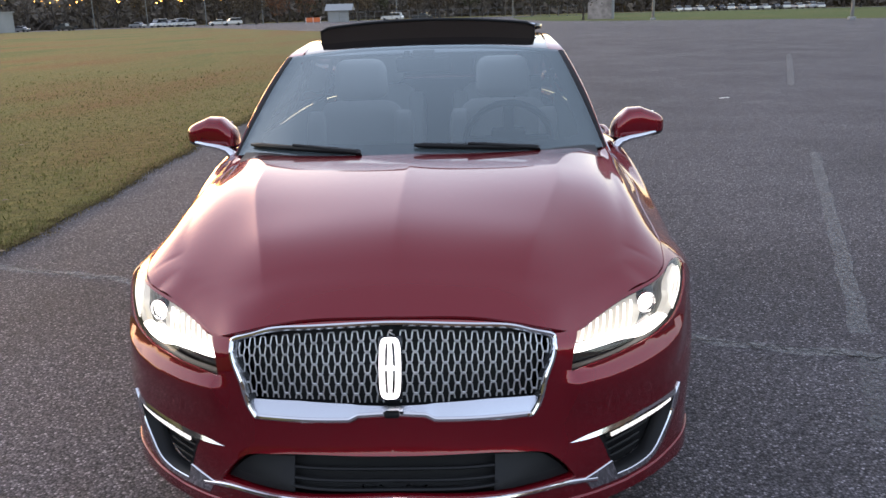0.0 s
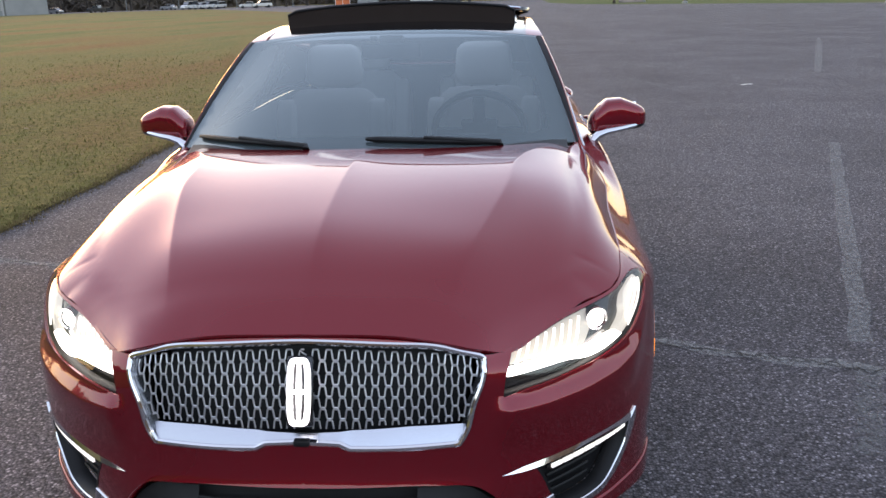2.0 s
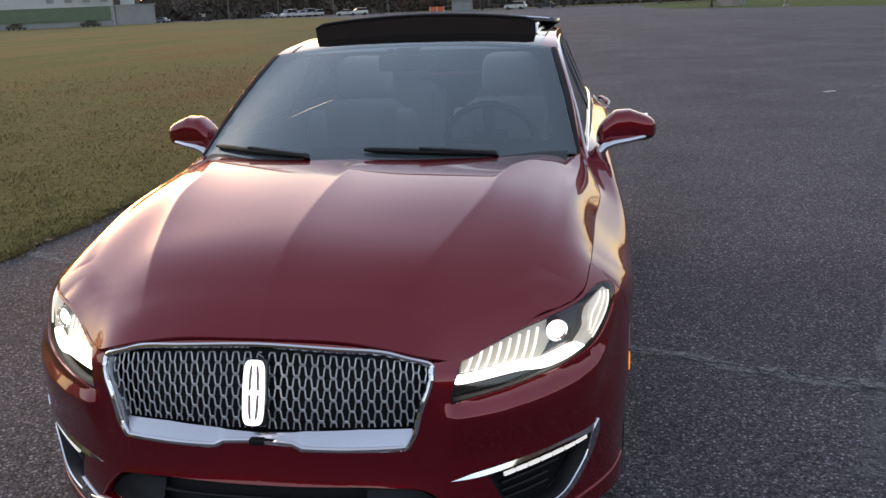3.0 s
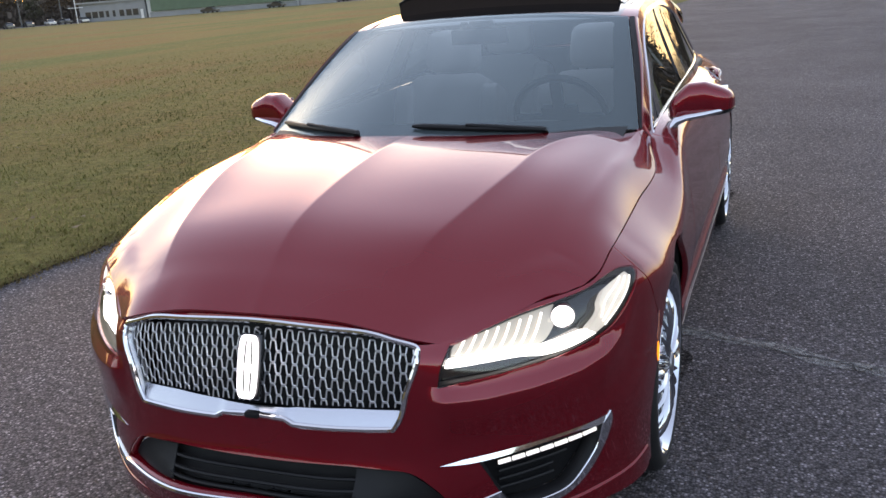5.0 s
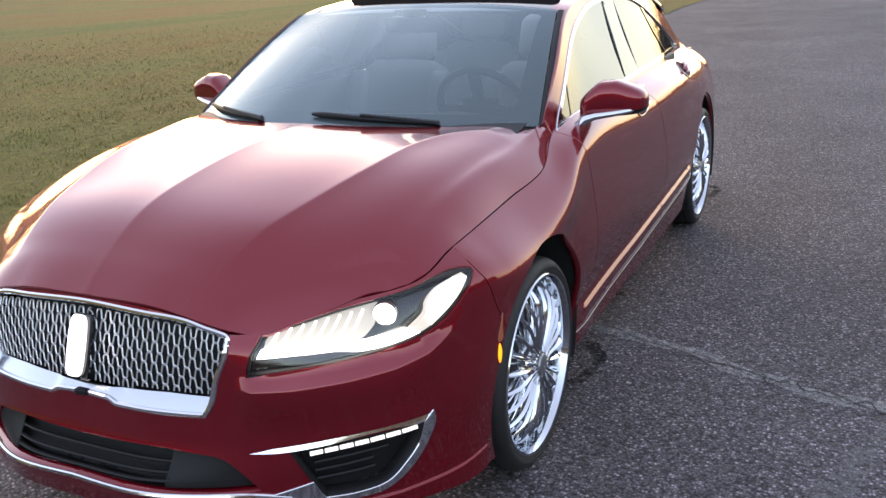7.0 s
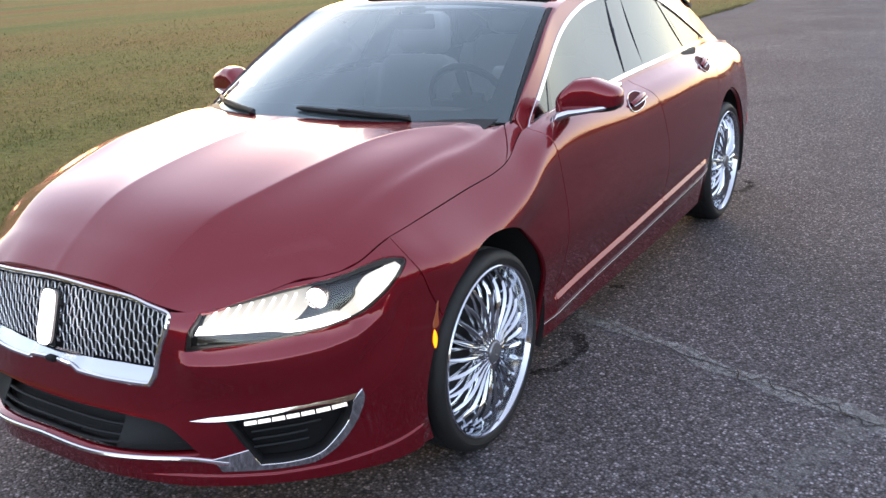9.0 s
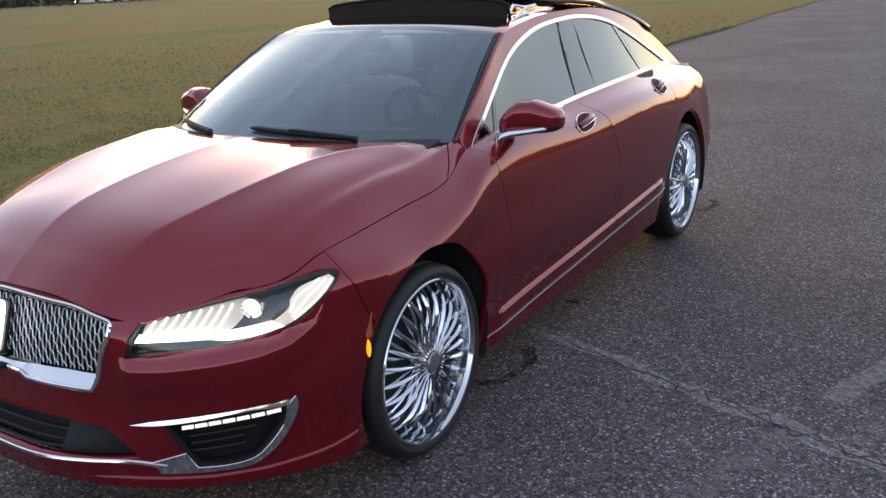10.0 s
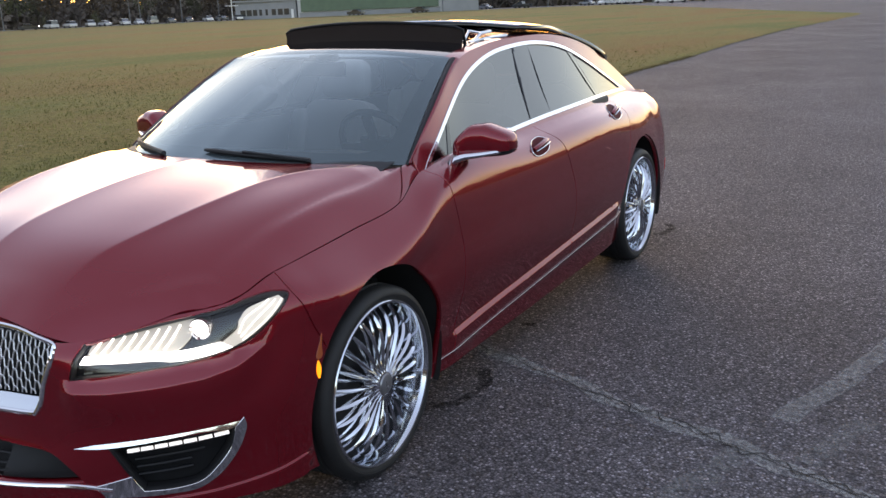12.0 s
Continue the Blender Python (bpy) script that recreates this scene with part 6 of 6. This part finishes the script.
hangar = tagged(empty("hangar"), "large white hangar with a green lower band", "building")
wall_box("wall", -38.6, 234, -29.6, 232, 30, 0, 9, PANEL, hangar)
wall_box("green_band", -38.4, 233.6, -29.8, 231.6, .3, 1.4, 4.6, GREEN_PANEL, hangar, .2)
wall_box("foundation", -38.5, 233.8, -29.7, 231.8, .3, 0, 1.2, GREY_WALL, hangar, .12)
wall_box("roof", -38.8, 233, -29.4, 231, 32, 9.0, 9.6, ROOFING, hangar)
for k in range(24):
    q = k / 23
    az = -38.2 + 8.2 * q
    wall_box("rib", az, 233.7 - 2 * q, az + .05, 233.7 - 2 * q, .2, 4.7, 8.9, PANEL, hangar, .25)
for k in range(9):
    az = -38.1 + 8.4 * k / 8.6
    wall_box("window", az, 233.6 - .24 * k, az + .40, 233.5 - .24 * k, .2, 5.6, 8.4, HAZY_PANE, hangar, .32)
annex = tagged(empty("annex_building"), "grey block annex beside the hangar", "building")
wall_box("wall", -29.5, 231, -27.3, 235, 14, 0, 4.6, GREY_WALL, annex)
wall_box("upper_wall", -29.2, 236, -28.4, 236, 6, 4.6, 7.0, PANEL, annex)
wall_box("roof", -29.6, 230.8, -27.2, 234.8, 15, 4.6, 4.8, ROOFING, annex)
office = tagged(empty("office_building"), "low grey office with a strip of dark windows", "building")
wall_box("wall", -42.4, 244, -38.7, 236, 14, 0, 4.4, GREY_WALL, office)
wall_box("roof", -42.6, 243.6, -38.6, 235.6, 15, 4.4, 4.8, ROOFING, office)
for k in range(8):
    az = -42.1 + k * .38
    wall_box("window", az, 243.3 - k * .82, az + .30, 242.7 - k * .82, .3, .9, 2.4, FAR_GLASS, office, .15)
wall_box("door", -39.0, 236.6, -38.85, 236.3, .3, 0, 2.2, WOOD_FRAME, office, .2)
shed = tagged(empty("small_house"), "small grey house with a pitched roof", "house")
wall_box("wall", -9.2, 215, -7.9, 215, 5, 0, 2.6, GREY_WALL, shed)
pa, pb = stand(-9.4, 214.5), stand(-7.7, 214.5)
bm = bmesh.new()
zr = pa.z + 2.6
vs = [bm.verts.new(p) for p in ((pa.x, pa.y, zr), (pb.x, pb.y, zr), (pb.x, pb.y + 6, zr), (pa.x, pa.y + 6, zr), (pa.x, pa.y + 3, zr + 1.5), (pb.x, pb.y + 3, zr + 1.5))]
for f in ((0, 1, 5, 4), (2, 3, 4, 5), (0, 4, 3), (1, 2, 5), (0, 3, 2, 1)):
    bm.faces.new([vs[i] for i in f])
part("roof", bm, ROOFING, shed, smooth=False)
hut = tagged(empty("stone_hut"), "small patchy pale block hut on the grass", "building")
wall_box("wall", 7.15, 118, 8.65, 118, 3.2, 0, 3.6, STONE, hut)
wall_box("corner_post", 8.62, 117.9, 8.78, 117.9, .4, 0, 3.6, GREY_WALL, hut, .1)
wall_box("roof", 7.0, 117.6, 8.9, 117.6, 4, 3.6, 3.85, ROOFING, hut)
barrier = tagged(empty("site_barrier"), "orange mesh barrier on the roadside", "barrier")
wall_box("panel", -10.6, 206, -9.7, 206, .1, .2, 1.2, material("orange_mesh", (.55, .13, .04), .7), barrier)
for az in (-10.6, -10.15, -9.7):
    wall_box("post", az, 205.9, az + .03, 205.9, .1, 0, 1.3, WOOD_FRAME, barrier)

# fence along the road
STEEL = material("galvanised_steel", (.15, .155, .16), .45, .7)
fence = tagged(empty("chain_link_fence"), "grey chain link fence with steel posts", "fence")
posts = [stand(az, 188) for az in np.arange(-8.5, 7.0, .55)]
for p in posts:
    bm = bmesh.new()
    tube(bm, [(p.x, p.y, p.z - .2), (p.x, p.y, p.z + 2.1)], .05, 6)
    part("post", bm, STEEL, fence)
for h in (.15, 1.1, 2.05):
    bm = bmesh.new()
    tube(bm, [(p.x, p.y, p.z + h) for p in posts], .03, 6)
    part("rail", bm, STEEL, fence)


# poles
def lamp_pole(az, dist, h, arm=True):
    p = stand(az, dist)
    ob = tagged(empty("lamp_post", pose(p.x, p.y, p.z)), "tall grey lamp post beside the parked cars", "lamp post", "lamp posts")
    bm = bmesh.new()
    tube(bm, [(0, 0, -.3), (0, 0, h * .5), (0, 0, h)], [.16, .13, .09], 8)
    part("pole", bm, STEEL, ob)
    if arm:
        bm = bmesh.new()
        tube(bm, [(0, 0, h - .1), (.8, 0, h + .1), (1.4, 0, h + .1)], .05, 6)
        part("arm", bm, STEEL, ob)
        bm = bmesh.new()
        box(bm, (1.7, 0, h + .08), (.7, .35, .14), bevel=.04)
        part("lamp_head", bm, STEEL, ob)
    bm = bmesh.new()
    box(bm, (0, 0, .05), (.5, .5, .35), bevel=.05)
    part("footing", bm, GREY_WALL, ob)


for az, d, h in ((-55.5, 255, 9), (-48.6, 262, 8.5), (-48.0, 250, 8.5), (-45.6, 250, 10), (-43.4, 255, 9), (-41.2, 250, 8), (-36, 262, 12), (-23, 255, 12), (-20.0, 262, 13), (-16.6, 235, 12), (-13.2, 232, 12), (-4.9, 215, 12), (2.4, 208, 9)):
    lamp_pole(az, d, h)
lamp_pole(11.2, 99, 6, False)
lamp_pole(22.7, 78, 7, False)
cross = stand(-42.6, 236)
mast = tagged(empty("signal_mast", pose(cross.x, cross.y, cross.z)), "white mast with a cross arm beside cars", "mast")
bm = bmesh.new()
tube(bm, [(0, 0, -.2), (0, 0, 7)], .1, 8)
part("pole", bm, WOOD_FRAME, mast)
bm = bmesh.new()
tube(bm, [(-2.2, 0, 3.6), (2.2, 0, 3.6)], .08, 8)
part("cross_arm", bm, WOOD_FRAME, mast)


# trees: tapered trunk, limbs and a ragged crown of small leaf clumps
BARK = material("grey_brown_bark", (.055, .045, .038), .95, bump=.6, bump_scale=8)


def leaf_mat(name, c):
    return material(name, c, .9, vary=.5, vary_scale=.35, random_tint=.25)


LEAVES = [leaf_mat("dull_green_leaves", (.050, .052, .022)), leaf_mat("brown_leaves", (.070, .048, .026)), leaf_mat("rust_leaves", (.14, .055, .022)), leaf_mat("bare_twigs", (.095, .080, .070))]


def tree(seed, h, spread, mat, thin):
    r = random.Random(seed)
    ob = empty("tree")
    bm = bmesh.new()
    tips = []
    top = h * .72
    tube(bm, [(0, 0, -.4), (.02 * h, 0, h * .2), (-.01 * h, .015 * h, h * .45), (.01 * h, 0, top)], [.035 * h, .026 * h, .017 * h, .006 * h], 7)
    for i in range(11):
        z = h * r.uniform(.22, .68)
        a = r.uniform(0, math.tau)
        l = spread * r.uniform(.5, 1.0) * (1.1 - z / h * .7)
        p1 = (math.cos(a) * l * .5, math.sin(a) * l * .5, z + l * .35)
        p2 = (math.cos(a + .2) * l, math.sin(a + .2) * l, z + l * .65)
        tube(bm, [(0, 0, z), p1, p2], [.011 * h, .007 * h, .002 * h], 5)
        tips += [p1, p2, tuple((np.array(p1) + p2) / 2)]
    part("trunk", bm, BARK, ob)
    V, F = [], []
    n = 850 if not thin else 420
    for i in range(n):
        if r.random() < .6:
            c = np.array(r.choice(tips)) + np.array([r.gauss(0, spread * .2) for _ in range(3)])
        else:
            a, q = r.uniform(0, math.tau), r.random() ** .5
            z = r.uniform(.22, 1.0)
            w = spread * (math.sin(math.pi * min(.98, (z - .12) / .92)) ** .7) * (.8 + .25 * math.sin(3 * a + seed))
            c = np.array((math.cos(a) * q * w, math.sin(a) * q * w, z * h))
        sz = r.uniform(.10, .42) * (1 if not thin else .7) * h / 12
        d1, d2 = np.array([r.gauss(0, 1) for _ in range(3)]), np.array([r.gauss(0, 1) for _ in range(3)])
        d1, d2 = d1 / np.linalg.norm(d1) * sz, d2 / np.linalg.norm(d2) * sz * .8
        k = len(V)
        V += [tuple(c - d1), tuple(c + d2 * .7), tuple(c + d1), tuple(c - d2)]
        F.append((k, k + 1, k + 2, k + 3))
    me = bpy.data.meshes.new("crown")
    me.from_pydata(V, [], F)
    me.materials.append(mat)
    cr = new("crown", me)
    cr.parent = ob
    return ob


kinds = [tree(1, 13, 4.6, LEAVES[0], False), tree(2, 15, 5.0, LEAVES[1], False), tree(3, 12, 4.4, LEAVES[1], True), tree(4, 16, 5.2, LEAVES[3], True), tree(5, 11, 4.2, LEAVES[0], False), tree(6, 11, 4.5, LEAVES[2], False)]
names = ["dull green autumn tree at the wood's edge", "brown leafy autumn tree at the wood's edge", "thin brown autumn tree at the wood's edge", "nearly bare grey tree at the wood's edge", "low dull green tree at the wood's edge", "rust red autumn tree behind the road"]
for ob, nm in zip(kinds, names):
    tagged(ob, nm, "tree", "trees behind the field")
rng = random.Random(5)
first = set()


def plant(k, az, dist, sc=1.0):
    p = stand(az, dist)
    m = pose(p.x, p.y, p.z, 0, 0, rng.uniform(0, 360))
    if k in first:
        ob = copy_thing(kinds[k], m)
    else:
        first.add(k)
        ob = kinds[k]
        ob.matrix_world = m
    ob.scale = (sc, sc, sc * rng.uniform(.9, 1.1))


az = -66.0
while az < 34:
    if not -38.9 < az < -27:
        plant(rng.choice((0, 1, 2, 3, 4, 1)), az, 268 + rng.uniform(-6, 26), rng.uniform(.85, 1.25))
    az += rng.uniform(.8, 1.5)
plant(5, -10.6, 250, 1.1)
plant(5, -12.3, 262, .9)
plant(2, 6.9, 112, .62)
plant(0, -50.5, 246, .33)
plant(4, -53.3, 250, .30)
for az in (-13.6, -7.3, -2.2, 3.6, 5.2):
    plant(rng.choice((1, 2, 3)), az, 222 + rng.uniform(0, 12), rng.uniform(.7, 1.0))
# unseen trees added to the sides and behind, for the bodywork to mirror
for az in list(range(38, 150, 6)) + list(range(-160, -66, 7)):
    plant(rng.choice((0, 1, 2, 4)), az + rng.uniform(-2, 2), 150 + rng.uniform(0, 50), rng.uniform(1.0, 1.5))

# the wood behind: one ragged mass of small clumps
V, F = [], []
for i in range(42000):
    a = rng.uniform(-75, 45)
    d = rng.uniform(296, 340)
    p = stand(a, d)
    hmax = 11 + 4.5 * noise.noise((a * .35, 2.0, 0)) + 3 * noise.noise((a * 1.3, 5.0, 0))
    c = np.array((p.x, p.y, p.z + rng.random() * hmax))
    sz = rng.uniform(.5, 1.3)
    d1, d2 = np.array([rng.gauss(0, 1) for _ in range(3)]), np.array([rng.gauss(0, 1) for _ in range(3)])
    d1, d2 = d1 / np.linalg.norm(d1) * sz, d2 / np.linalg.norm(d2) * sz
    k = len(V)
    V += [tuple(c - d1), tuple(c + d2), tuple(c + d1), tuple(c - d2)]
    F.append((k, k + 1, k + 2, k + 3))
me = bpy.data.meshes.new("far_woods")
me.from_pydata(V, [], F)
me.materials.append(material("far_wood_leaves", (.125, .104, .084), .95, vary=.5, vary_scale=.12))
tagged(new("far_woods", me), "dense brown and green autumn woods in the distance", "woods", kind="stuff")

# a dark ragged belt of wood behind the leaves
bm = bmesh.new()
row = []
for i in range(700):
    a = -80 + i * 130 / 699
    p = stand(a, 350)
    h = 8.0 + 2.4 * noise.noise((a * .5, 11.0, 0)) + 1.6 * noise.noise((a * 2.1, 3.0, 0)) + 1.2 * noise.noise((a * 7.0, 8.0, 0))
    row.append((bm.verts.new((p.x, p.y, p.z - 1)), bm.verts.new((p.x + noise.noise((a, 1, 1)) * 3, p.y + 2, p.z + h * .6)), bm.verts.new((p.x, p.y + 8, p.z + h))))
for a, b in zip(row, row[1:]):
    bm.faces.new((a[0], b[0], b[1], a[1]))
    bm.faces.new((a[1], b[1], b[2], a[2]))
tagged(part("backdrop_woods", bm, material("dark_wood_mass", (.085, .072, .063), .95, vary=.5, vary_scale=.3), smooth=False), "dark brown belt of distant woodland", "backdrop", kind="structure")


# unseen belt added nearer, round the sides and behind, to darken the bodywork's reflections
bm = bmesh.new()
row = []
for i in range(900):
    a = 52 + i * 226 / 899
    p = stand(a, 74 + 8 * noise.noise((a * .05, 2.0, 0)))
    h = 10.5 + 2.6 * noise.noise((a * .15, 5.0, 0)) + 1.8 * noise.noise((a * .8, 3.0, 0)) + 1.5 * noise.noise((a * 3.3, 8.0, 0))
    row.append((bm.verts.new((p.x, p.y, p.z - 1)), bm.verts.new((p.x * (1 + .02 * noise.noise((a, 1, 1))), p.y, p.z + h * .6)), bm.verts.new((p.x * 1.03, p.y * 1.03, p.z + h))))
for a, b in zip(row, row[1:]):
    bm.faces.new((a[0], b[0], b[1], a[1]))
    bm.faces.new((a[1], b[1], b[2], a[2]))
tagged(part("backdrop_woods", bm, bpy.data.materials["dark_wood_mass"], smooth=False), "unseen dark brown belt of woodland added for the car's reflections", "backdrop", kind="structure")
